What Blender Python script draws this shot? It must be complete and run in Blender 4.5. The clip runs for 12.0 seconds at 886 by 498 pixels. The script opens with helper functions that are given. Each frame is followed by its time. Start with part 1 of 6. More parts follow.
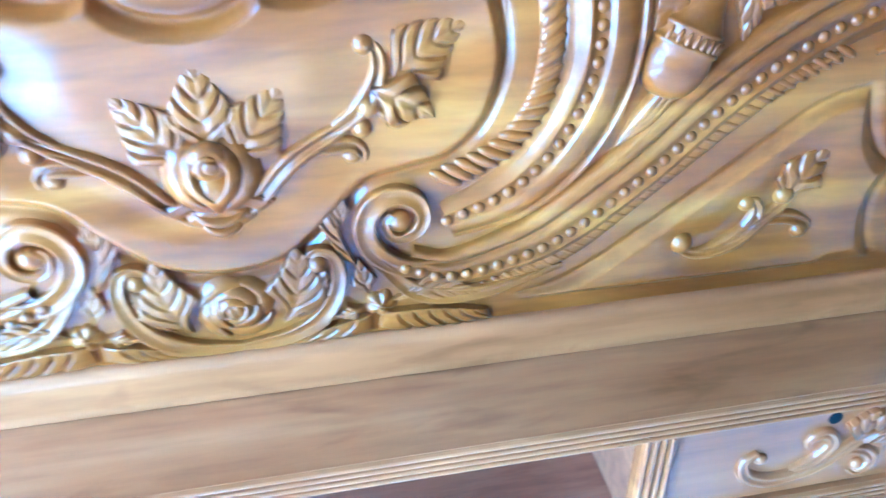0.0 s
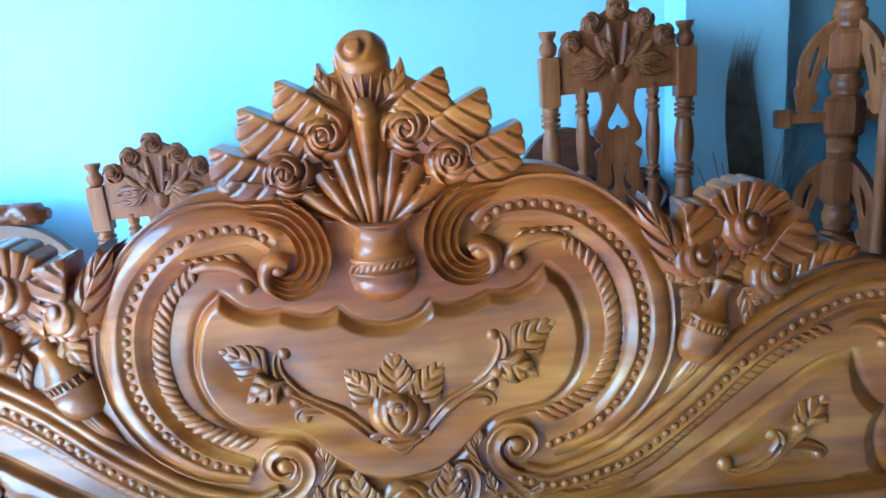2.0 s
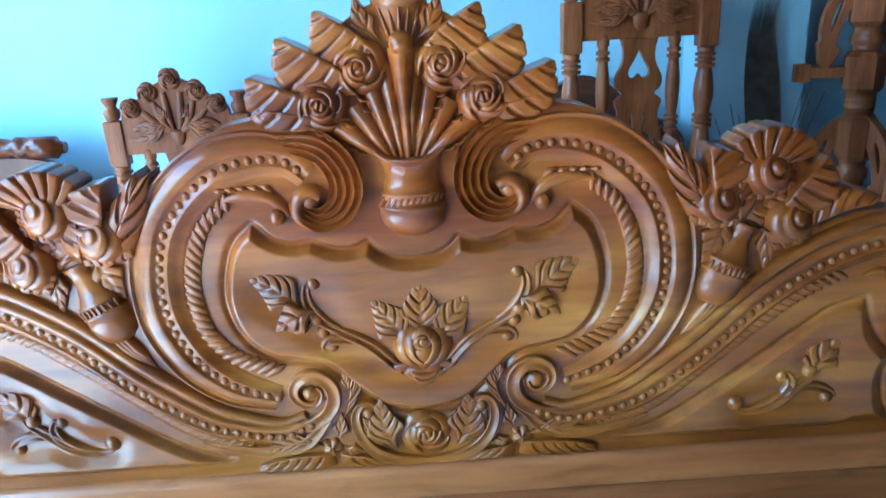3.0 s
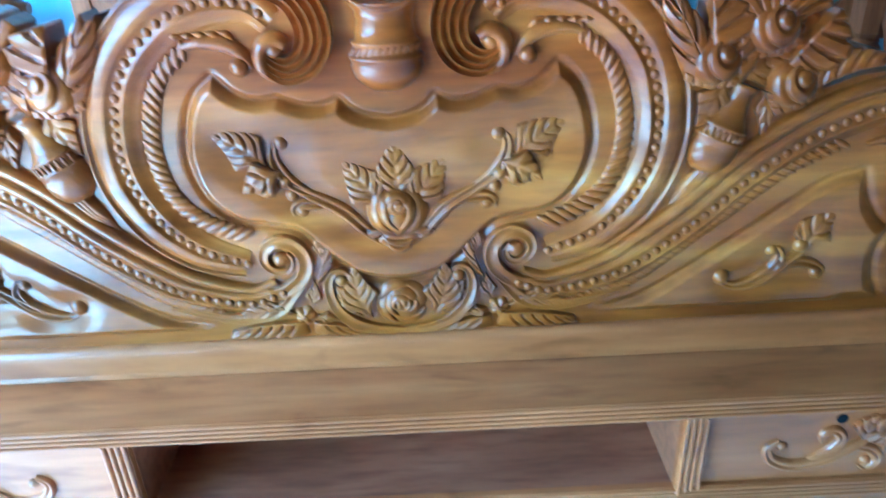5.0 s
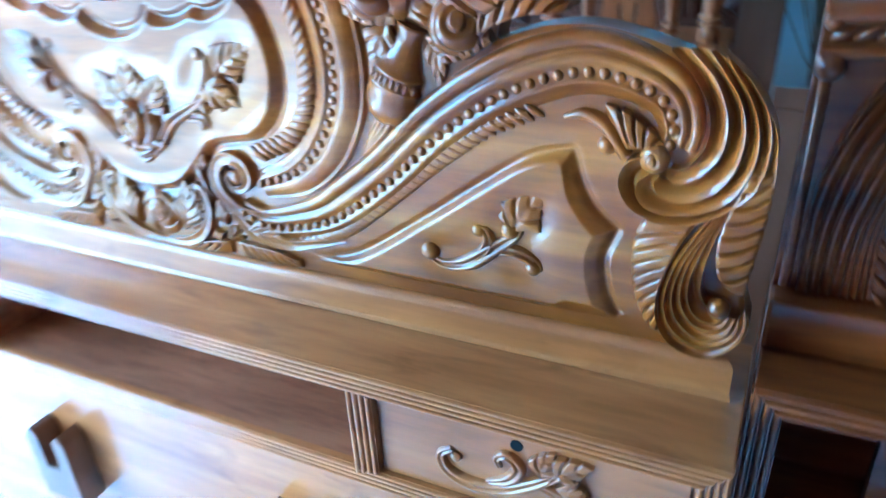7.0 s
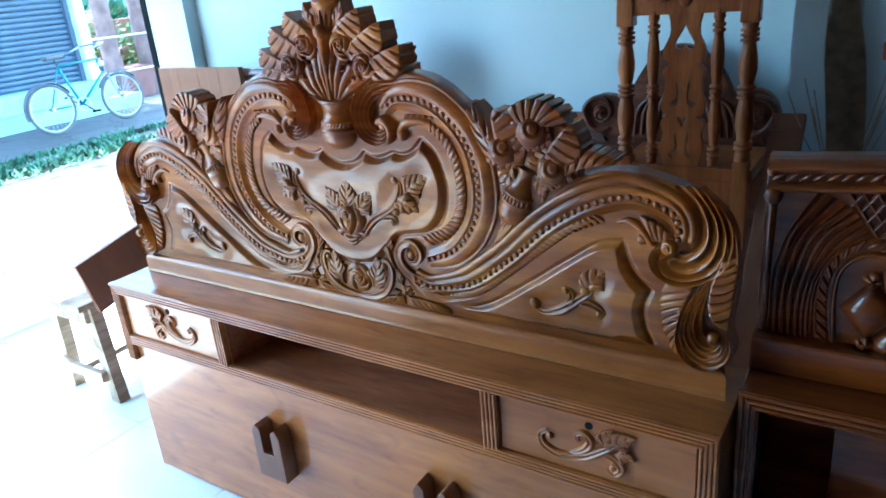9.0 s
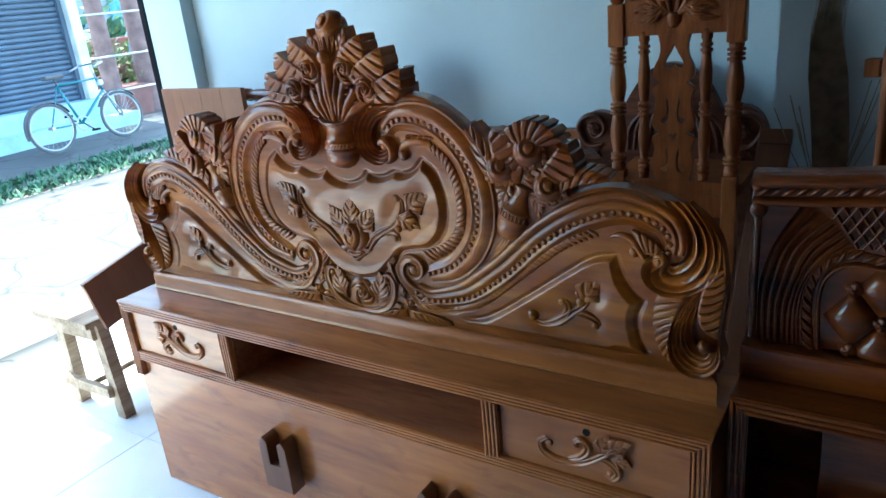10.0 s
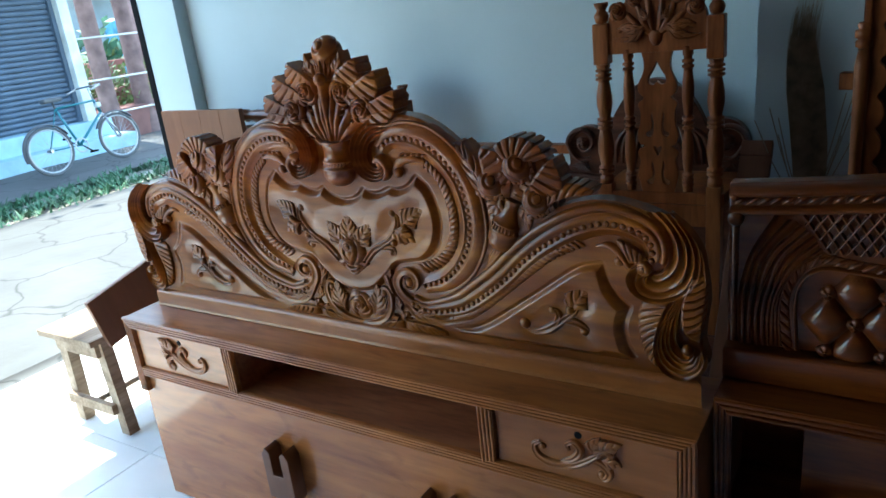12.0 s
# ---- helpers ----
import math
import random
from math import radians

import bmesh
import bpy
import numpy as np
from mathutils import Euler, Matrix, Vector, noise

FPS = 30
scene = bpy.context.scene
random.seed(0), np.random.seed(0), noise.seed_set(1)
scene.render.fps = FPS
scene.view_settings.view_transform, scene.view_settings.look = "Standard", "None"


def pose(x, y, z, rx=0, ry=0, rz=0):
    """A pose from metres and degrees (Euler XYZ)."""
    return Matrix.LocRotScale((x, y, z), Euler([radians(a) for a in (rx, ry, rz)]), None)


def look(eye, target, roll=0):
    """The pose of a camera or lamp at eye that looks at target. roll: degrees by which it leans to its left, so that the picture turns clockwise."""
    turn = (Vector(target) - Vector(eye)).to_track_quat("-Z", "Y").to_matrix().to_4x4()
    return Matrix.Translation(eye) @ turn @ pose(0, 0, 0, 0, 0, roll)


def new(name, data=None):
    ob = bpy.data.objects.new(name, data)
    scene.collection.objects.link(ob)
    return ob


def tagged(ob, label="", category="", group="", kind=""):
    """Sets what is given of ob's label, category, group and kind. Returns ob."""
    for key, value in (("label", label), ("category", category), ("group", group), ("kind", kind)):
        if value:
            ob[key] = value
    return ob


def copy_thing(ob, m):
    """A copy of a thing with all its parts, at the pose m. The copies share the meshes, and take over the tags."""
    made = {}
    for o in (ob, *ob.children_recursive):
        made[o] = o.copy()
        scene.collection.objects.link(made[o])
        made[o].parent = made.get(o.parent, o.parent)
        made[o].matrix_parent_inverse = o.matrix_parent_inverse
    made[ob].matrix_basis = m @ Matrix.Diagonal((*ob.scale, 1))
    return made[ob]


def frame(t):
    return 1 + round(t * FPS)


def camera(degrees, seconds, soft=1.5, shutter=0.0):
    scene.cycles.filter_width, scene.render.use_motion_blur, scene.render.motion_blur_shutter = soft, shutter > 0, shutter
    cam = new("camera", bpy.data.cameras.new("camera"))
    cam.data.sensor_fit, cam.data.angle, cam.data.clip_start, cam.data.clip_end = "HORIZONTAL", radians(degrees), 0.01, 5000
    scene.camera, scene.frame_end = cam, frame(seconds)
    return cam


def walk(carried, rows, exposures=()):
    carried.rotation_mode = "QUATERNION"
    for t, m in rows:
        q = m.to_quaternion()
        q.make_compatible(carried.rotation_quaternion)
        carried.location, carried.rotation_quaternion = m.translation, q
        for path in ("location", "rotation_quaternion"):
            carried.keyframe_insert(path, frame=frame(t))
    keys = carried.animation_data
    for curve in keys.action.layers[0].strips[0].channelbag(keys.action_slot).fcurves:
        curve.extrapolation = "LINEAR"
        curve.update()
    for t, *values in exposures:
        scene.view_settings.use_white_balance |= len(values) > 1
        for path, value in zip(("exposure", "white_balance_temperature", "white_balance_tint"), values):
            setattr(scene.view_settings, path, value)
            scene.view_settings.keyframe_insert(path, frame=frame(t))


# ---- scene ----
cam = camera(63.3, 12.0, 1.6, 0.6)
PATH = [
    (0, (0.105, -0.631, 1.245), (0.406, 1.037, 0.183), -0.8),
    (0.5, (0.136, -0.715, 1.299), (0.131, 1.009, 0.285), -6.0),
    (1, (0.141, -0.793, 1.346), (0.068, 1.017, 0.498), -6.2),
    (1.5, (0.113, -0.885, 1.426), (0.107, 0.973, 0.684), -5.6),
    (2, (0.073, -0.96, 1.46), (0.104, 0.968, 0.93), -4.9),
    (2.5, (0.046, -0.982, 1.458), (0.063, 0.938, 0.898), -4.0),
    (2.7, (0.037, -0.986, 1.453), (0.058, 0.92, 0.85), -3.5),
    (4.5, (0.02, -0.952, 1.396), (0.047, 0.885, 0.606), -3.1),
    (5, (0.059, -0.95, 1.379), (0.073, 0.827, 0.46), -2.5),
    (5.5, (0.208, -0.947, 1.401), (0.281, 0.782, 0.4), -3.3),
    (6, (0.473, -0.935, 1.296), (0.35, 0.819, 0.344), -4.8),
    (6.5, (0.667, -0.807, 1.29), (0.299, 0.885, 0.29), -5.5),
    (7, (0.884, -0.763, 1.279), (0.101, 0.817, 0.334), -3.1),
    (7.3, (1.0, -0.833, 1.315), (-0.093, 0.627, 0.494), 0.4),
    (7.5, (1.038, -0.902, 1.377), (-0.188, 0.437, 0.538), -2.5),
    (7.7, (1.079, -0.973, 1.434), (-0.147, 0.381, 0.619), -3.2),
    (9.3, (1.121, -1.279, 1.51), (0.09, 0.286, 0.811), -5.4),
    (9.5, (1.124, -1.289, 1.52), (0.091, 0.283, 0.841), -5.5),
    (10, (1.144, -1.305, 1.525), (0.093, 0.251, 0.837), -5.8),
    (10.5, (1.174, -1.33, 1.518), (0.124, 0.225, 0.826), -5.8),
    (11, (1.178, -1.348, 1.519), (0.152, 0.224, 0.831), -5.7),
    (11.5, (1.177, -1.352, 1.527), (0.13, 0.218, 0.864), -5.9),
    (12, (1.187, -1.355, 1.542), (0.137, 0.219, 0.892), -6.7),
]
EXPOSURES = [(0, 5.95, 3150, -18), (1.0, 5.35, 3350, -16), (1.5, 5.27, 3600, -20), (2.5, 4.5, 4150, -15), (4.5, 4.85, 3680, -21), (5.0, 5.0, 3520, -24), (5.5, 5.3, 3500, -22), (6.5, 5.62, 3700, -22), (7.5, 5.22, 4000, -22), (9.3, 3.9, 5400, -9), (12, 3.12, 6200, -5)]
walk(cam, [(t, look(eye, target, roll)) for t, eye, target, roll in PATH], EXPOSURES)

# ---- light ----
SUN_UP, SUN_ROUND = radians(66.5), radians(-74)
world = bpy.data.worlds.new("world")
scene.world = world
world.use_nodes = True
wn = world.node_tree.nodes
sky = wn.new("ShaderNodeTexSky")
sky.sky_type = "NISHITA"
sky.sun_disc = False
sky.sun_elevation, sky.sun_rotation = SUN_UP, SUN_ROUND
world.node_tree.links.new(sky.outputs[0], wn["Background"].inputs[0])
wn["Background"].inputs[1].default_value = 0.15
sun = new("sun", bpy.data.lights.new("sun", "SUN"))
sun.data.energy, sun.data.angle, sun.data.color = 2.0, radians(0.6), (1.0, 0.95, 0.88)
sun.matrix_world = look((0, 0, 8), (math.cos(SUN_UP) * 0.96, -math.cos(SUN_UP) * 0.28, 8 - math.sin(SUN_UP)))


# ---- materials ----
def material(name):
    m = bpy.data.materials.new(name)
    m.use_nodes = True
    return m, m.node_tree.nodes, m.node_tree.links, m.node_tree.nodes["Principled BSDF"]


def ramp(nodes, stops):
    r = nodes.new("ShaderNodeValToRGB")
    els = r.color_ramp.elements
    while len(els) < len(stops):
        els.new(0.5)
    for e, (p, c) in zip(els, stops):
        e.position, e.color = p, (*c, 1)
    return r


def wood(name, dark, mid, pale, grain=(1.6, 14, 14), rough=0.3, coat=0.5, knots=0.0, vary=0.0, bump=0.08, streak=0.8, boards=(), spec=0.32, gloss=0.06):
    """Varnished wood with long grain; boards: (height, tint) of the glued boards, from below, plus shade painted in
    towards +x.
    """
    m, n, l, b = material(name)
    tc = n.new("ShaderNodeTexCoord")
    mp = n.new("ShaderNodeMapping")
    mp.inputs["Scale"].default_value = grain
    l.new(tc.outputs["Object"], mp.inputs["Vector"])
    src = mp.outputs[0]
    if vary:
        info = n.new("ShaderNodeObjectInfo")
        add = n.new("ShaderNodeVectorMath")
        add.operation = "MULTIPLY_ADD"
        add.inputs[1].default_value = (7, 3, 5)
        l.new(info.outputs["Random"], add.inputs[0])
        l.new(src, add.inputs[2])
        src = add.outputs[0]
    big = n.new("ShaderNodeTexNoise")
    big.inputs["Scale"].default_value, big.inputs["Detail"].default_value = 1.0, 5
    big.inputs["Distortion"].default_value = 1.2
    l.new(src, big.inputs["Vector"])
    r = ramp(n, [(0.32, dark), (0.5, mid), (0.68, pale)])
    l.new(big.outputs[0], r.inputs[0])
    fine = n.new("ShaderNodeTexNoise")
    fine.inputs["Scale"].default_value, fine.inputs["Detail"].default_value = 9, 4
    l.new(src, fine.inputs["Vector"])
    fr = ramp(n, [(0.32, (0.70, 0.67, 0.64)), (0.58, (1.06, 1.06, 1.06))])
    l.new(fine.outputs[0], fr.inputs[0])
    mix = n.new("ShaderNodeMixRGB")
    mix.blend_type, mix.inputs[0].default_value = "MULTIPLY", streak
    l.new(r.outputs[0], mix.inputs[1])
    l.new(fr.outputs[0], mix.inputs[2])
    ms = n.new("ShaderNodeMapping")
    ms.inputs["Scale"].default_value = (2.2, 5, 5)
    l.new(tc.outputs["Object"], ms.inputs["Vector"])
    st_ = n.new("ShaderNodeTexNoise")
    st_.inputs["Scale"].default_value, st_.inputs["Detail"].default_value = 1.3, 3
    l.new(ms.outputs[0], st_.inputs["Vector"])
    sr = ramp(n, [(0.34, (0.70, 0.66, 0.62)), (0.62, (1.10, 1.12, 1.14))])
    l.new(st_.outputs[0], sr.inputs[0])
    m1 = n.new("ShaderNodeMixRGB")
    m1.blend_type, m1.inputs[0].default_value = "MULTIPLY", streak
    l.new(mix.outputs[0], m1.inputs[1])
    l.new(sr.outputs[0], m1.inputs[2])
    out = m1.outputs[0]
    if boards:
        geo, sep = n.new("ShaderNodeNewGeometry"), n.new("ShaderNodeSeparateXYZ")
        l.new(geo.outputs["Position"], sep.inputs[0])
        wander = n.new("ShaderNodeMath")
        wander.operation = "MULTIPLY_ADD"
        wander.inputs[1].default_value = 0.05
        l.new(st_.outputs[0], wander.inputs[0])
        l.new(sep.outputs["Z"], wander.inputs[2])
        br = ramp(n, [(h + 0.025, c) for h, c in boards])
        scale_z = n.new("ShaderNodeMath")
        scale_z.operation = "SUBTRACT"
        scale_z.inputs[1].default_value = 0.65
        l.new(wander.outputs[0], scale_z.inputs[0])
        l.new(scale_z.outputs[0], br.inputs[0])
        # darkens the colour towards +x, painting in the light's falloff from the left
        x_falloff = ramp(n, [(0.72, (1, 1, 1)), (0.86, (0.72, 0.68, 0.60))])
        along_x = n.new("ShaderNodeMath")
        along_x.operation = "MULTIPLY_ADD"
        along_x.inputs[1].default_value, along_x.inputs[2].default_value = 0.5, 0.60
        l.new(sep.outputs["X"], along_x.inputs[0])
        l.new(along_x.outputs[0], x_falloff.inputs[0])
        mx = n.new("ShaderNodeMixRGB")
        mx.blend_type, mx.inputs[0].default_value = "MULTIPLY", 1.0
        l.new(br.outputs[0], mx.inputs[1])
        l.new(x_falloff.outputs[0], mx.inputs[2])
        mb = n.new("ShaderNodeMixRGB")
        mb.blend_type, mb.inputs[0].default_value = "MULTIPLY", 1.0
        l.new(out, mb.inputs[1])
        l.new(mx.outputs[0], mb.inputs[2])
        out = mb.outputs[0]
    if knots:
        mk = n.new("ShaderNodeMapping")
        mk.inputs["Scale"].default_value = (1.0, 3.2, 3.2)
        l.new(tc.outputs["Object"], mk.inputs["Vector"])
        kn = n.new("ShaderNodeTexNoise")
        kn.inputs["Scale"].default_value, kn.inputs["Detail"].default_value = 5.6, 4
        kn.inputs["Distortion"].default_value = 0.8
        l.new(mk.outputs[0], kn.inputs["Vector"])
        kr = ramp(n, [(0.56, (1, 1, 1)), (0.70, (0.40, 0.34, 0.30))])
        l.new(kn.outputs[0], kr.inputs[0])
        m2 = n.new("ShaderNodeMixRGB")
        m2.blend_type, m2.inputs[0].default_value = "MULTIPLY", knots
        l.new(out, m2.inputs[1])
        l.new(kr.outputs[0], m2.inputs[2])
        out = m2.outputs[0]
    l.new(out, b.inputs["Base Color"])
    rr = n.new("ShaderNodeMapRange")
    rr.inputs["To Min"].default_value, rr.inputs["To Max"].default_value = rough * 0.8, rough * 1.3
    l.new(big.outputs[0], rr.inputs["Value"])
    l.new(rr.outputs[0], b.inputs["Roughness"])
    b.inputs["Coat Weight"].default_value = coat
    b.inputs["Specular IOR Level"].default_value = spec
    b.inputs["Coat Roughness"].default_value = gloss
    bp = n.new("ShaderNodeBump")
    bp.inputs["Strength"].default_value, bp.inputs["Distance"].default_value = bump, 0.004
    l.new(fine.outputs[0], bp.inputs["Height"])
    l.new(bp.outputs[0], b.inputs["Normal"])
    return m


def plain(name, colour, rough=0.6, metal=0.0, spread=0.25, scale=6.0, bump=0.1, fine=40.0, coat=0.0, spec=0.5):
    m, n, l, b = material(name)
    tc = n.new("ShaderNodeTexCoord")
    a = n.new("ShaderNodeTexNoise")
    a.inputs["Scale"].default_value, a.inputs["Detail"].default_value = scale, 5
    l.new(tc.outputs["Object"], a.inputs["Vector"])
    lo = tuple(c * (1 - spread) for c in colour)
    hi = tuple(min(1, c * (1 + spread)) for c in colour)
    r = ramp(n, [(0.3, lo), (0.7, hi)])
    l.new(a.outputs[0], r.inputs[0])
    l.new(r.outputs[0], b.inputs["Base Color"])
    f = n.new("ShaderNodeTexNoise")
    f.inputs["Scale"].default_value, f.inputs["Detail"].default_value = fine, 3
    l.new(tc.outputs["Object"], f.inputs["Vector"])
    bp = n.new("ShaderNodeBump")
    bp.inputs["Strength"].default_value, bp.inputs["Distance"].default_value = bump, 0.01
    l.new(f.outputs[0], bp.inputs["Height"])
    l.new(bp.outputs[0], b.inputs["Normal"])
    b.inputs["Roughness"].default_value, b.inputs["Metallic"].default_value = rough, metal
    b.inputs["Coat Weight"].default_value = coat
    b.inputs["Specular IOR Level"].default_value = spec
    return m


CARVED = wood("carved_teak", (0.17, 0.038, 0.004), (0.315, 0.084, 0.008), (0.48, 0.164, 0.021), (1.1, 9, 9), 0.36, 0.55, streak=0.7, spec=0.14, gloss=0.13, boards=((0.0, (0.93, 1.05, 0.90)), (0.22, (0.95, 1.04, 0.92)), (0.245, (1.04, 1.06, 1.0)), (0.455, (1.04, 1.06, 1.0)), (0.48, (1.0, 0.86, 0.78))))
# the cabinet's white boards only switch on the painted falloff towards +x
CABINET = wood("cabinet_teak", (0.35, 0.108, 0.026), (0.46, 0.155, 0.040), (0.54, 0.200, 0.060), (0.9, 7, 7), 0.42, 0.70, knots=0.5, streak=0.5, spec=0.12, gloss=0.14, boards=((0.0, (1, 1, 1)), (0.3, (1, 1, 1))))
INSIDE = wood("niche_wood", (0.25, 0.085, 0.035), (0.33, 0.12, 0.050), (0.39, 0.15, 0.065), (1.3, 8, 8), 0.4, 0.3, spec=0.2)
CHAIRWOOD = wood("chair_teak", (0.18, 0.046, 0.012), (0.265, 0.077, 0.021), (0.34, 0.112, 0.032), (9, 9, 1.4), 0.42, 0.15, spec=0.2)
DARKWOOD = wood("stained_teak", (0.085, 0.017, 0.002), (0.145, 0.031, 0.004), (0.20, 0.050, 0.008), (1.5, 14, 14), 0.40, 0.65, spec=0.1, gloss=0.12)
SETTEEWOOD = wood("settee_wood", (0.055, 0.018, 0.010), (0.10, 0.034, 0.018), (0.15, 0.052, 0.026), (1.5, 14, 14), 0.38, 0.2, spec=0.2)
RAWWOOD = wood("raw_planks", (0.26, 0.19, 0.13), (0.37, 0.28, 0.20), (0.47, 0.37, 0.28), (9, 1.3, 9), 0.7, 0.0)
PANELWOOD = wood("panel_planks", (0.15, 0.052, 0.022), (0.185, 0.070, 0.030), (0.215, 0.088, 0.040), (5, 5, 0.8), 0.45, 0.15, streak=0.3)
PAINT = plain("blue_white_wall", (0.47, 0.55, 0.585), 0.6, spread=0.05, scale=2.2, bump=0.05, fine=90)
# unseen ceiling's grey, lowered so that less light bounces from above
CEILDIM = plain("dimmed_ceiling", (0.17, 0.173, 0.173), 0.7, spread=0.04, scale=2.0, bump=0.04)
# colours of two unseen walls, set dark to hold back bounce and reflections
SOUTHDIM = plain("inner_wall_dimmed", (0.13, 0.090, 0.058), 0.7, spread=0.08, scale=1.5, bump=0.05)
EASTDIM = plain("end_wall_dimmed", (0.06, 0.05, 0.042), 0.7, spread=0.08, scale=1.5, bump=0.05)
TILE = plain("glazed_tile", (0.76, 0.79, 0.80), 0.10, spread=0.06, scale=3.0, bump=0.012, fine=12)
GROUT = plain("grout", (0.45, 0.46, 0.45), 0.8)
ROAD = plain("concrete_road", (0.085, 0.083, 0.080), 0.85, spread=0.22, scale=1.3, bump=0.35, fine=14)
SOIL = plain("ground_soil", (0.30, 0.27, 0.23), 0.9, spread=0.35, scale=0.9, bump=0.5, fine=8)
STEP = plain("blue_limewash", (0.36, 0.52, 0.60), 0.8, spread=0.2, scale=3, bump=0.3, fine=20)
SHUTTER = plain("painted_shutter", (0.085, 0.115, 0.16), 0.45, spread=0.18, scale=3, bump=0.05)
WHITEPOST = plain("limewashed_post", (0.62, 0.64, 0.62), 0.8, spread=0.2, scale=4, bump=0.3, fine=25)
BRICKRED = plain("red_earth", (0.22, 0.105, 0.09), 0.9, spread=0.3, scale=2, bump=0.4, fine=9)
BARK = plain("bark", (0.20, 0.125, 0.115), 0.9, spread=0.35, scale=5, bump=0.6, fine=18)
LEAFY = plain("foliage", (0.10, 0.14, 0.035), 0.55, spread=0.45, scale=4, bump=0.2)
GRASS = plain("grass_blade", (0.045, 0.12, 0.055), 0.6, spread=0.5, scale=5, bump=0.1)
FENCE = plain("fence_rail", (0.55, 0.56, 0.52), 0.6, spread=0.2, scale=6)
RUBBER = plain("tyre_rubber", (0.10, 0.10, 0.105), 0.7, spread=0.2)
STEEL = plain("dull_steel", (0.45, 0.46, 0.47), 0.35, 0.9, spread=0.15)
TEAL = plain("teal_frame_paint", (0.02, 0.15, 0.18), 0.35, spread=0.15, coat=0.3)
BLACK = plain("black_metal", (0.008, 0.008, 0.009), 0.7, spread=0.3, spec=0.05)
DRYGRASS = plain("dried_grass", (0.24, 0.185, 0.13), 0.8, spread=0.45, scale=25)
BLUEBOX = plain("far_blue_paint", (0.15, 0.38, 0.55), 0.7)
FARWALL = plain("far_house_wall", (0.30, 0.34, 0.38), 0.8, spread=0.25, scale=0.8)




def cracked(m, scale, width, depth):
    """Adds thin dark cracks to a plain material."""
    n, l, b = m.node_tree.nodes, m.node_tree.links, m.node_tree.nodes["Principled BSDF"]
    tc = n.new("ShaderNodeTexCoord")
    wob = n.new("ShaderNodeTexNoise")
    wob.inputs["Scale"].default_value = 3.0
    l.new(tc.outputs["Object"], wob.inputs["Vector"])
    add = n.new("ShaderNodeVectorMath")
    add.operation = "MULTIPLY_ADD"
    add.inputs[1].default_value = (0.35, 0.35, 0.35)
    l.new(wob.outputs["Color"], add.inputs[0])
    l.new(tc.outputs["Object"], add.inputs[2])
    vo = n.new("ShaderNodeTexVoronoi")
    vo.feature = "DISTANCE_TO_EDGE"
    vo.inputs["Scale"].default_value = scale
    l.new(add.outputs[0], vo.inputs["Vector"])
    r = ramp(n, [(0.0, (depth, depth, depth)), (width, (1, 1, 1))])
    l.new(vo.outputs["Distance"], r.inputs[0])
    mix = n.new("ShaderNodeMixRGB")
    mix.blend_type, mix.inputs[0].default_value = "MULTIPLY", 1.0
    old = b.inputs["Base Color"].links[0].from_socket
    l.new(old, mix.inputs[1])
    l.new(r.outputs[0], mix.inputs[2])
    l.new(mix.outputs[0], b.inputs["Base Color"])


cracked(ROAD, 1.3, 0.022, 0.40)


# ---- shapes ----
def part(name, bm, mat, parent=None, label="", smooth=False):
    me = bpy.data.meshes.new(name)
    bm.normal_update()
    bm.to_mesh(me)
    bm.free()
    me.materials.append(mat)
    if smooth:
        me.polygons.foreach_set("use_smooth", [True] * len(me.polygons))
    ob = new(name, me)
    ob.parent = parent
    return tagged(ob, label)


def solid(name, verts, faces, mat, parent=None, label="", smooth=True):
    me = bpy.data.meshes.new(name)
    me.from_pydata([tuple(map(float, v)) for v in verts], [], [tuple(map(int, f)) for f in faces])
    me.materials.append(mat)
    if smooth:
        me.polygons.foreach_set("use_smooth", [True] * len(me.polygons))
    me.update()
    ob = new(name, me)
    ob.parent = parent
    return tagged(ob, label)


def thing(name, label, category, group="", at=(0, 0, 0)):
    ob = new(name)
    ob.location = at
    ob.empty_display_size = 0.05
    return tagged(ob, label, category, group)


def box(bm, lo, hi, bevel=0.0, m=None):
    s = [b - a for a, b in zip(lo, hi)]
    c = [(a + b) / 2 for a, b in zip(lo, hi)]
    t = Matrix.Translation(c) @ Matrix.Diagonal((*s, 1))
    r = bmesh.ops.create_cube(bm, size=1, matrix=(m @ t) if m else t)
    if bevel:
        es = list({e for v in r["verts"] for e in v.link_edges})
        bmesh.ops.bevel(bm, geom=es, offset=bevel, segments=2, affect="EDGES", profile=0.6)
    return bm


def block(name, lo, hi, mat, parent=None, label="", bevel=0.002, m=None):
    return part(name, box(bmesh.new(), lo, hi, bevel, m), mat, parent, label)


def tube(bm, a, b, r0, r1=None, seg=10):
    a, b = Vector(a), Vector(b)
    d = b - a
    m = Matrix.Translation((a + b) / 2) @ d.to_track_quat("Z", "Y").to_matrix().to_4x4()
    bmesh.ops.create_cone(bm, cap_ends=True, segments=seg, radius1=r0, radius2=r0 if r1 is None else r1, depth=d.length, matrix=m)
    return bm


def grid_faces(rows, cols, wrap=False, flip=False):
    f = []
    for i in range(rows - 1):
        for j in range(cols if wrap else cols - 1):
            k = (j + 1) % cols
            q = (i * cols + j, i * cols + k, (i + 1) * cols + k, (i + 1) * cols + j)
            f.append(q[::-1] if flip else q)
    return f


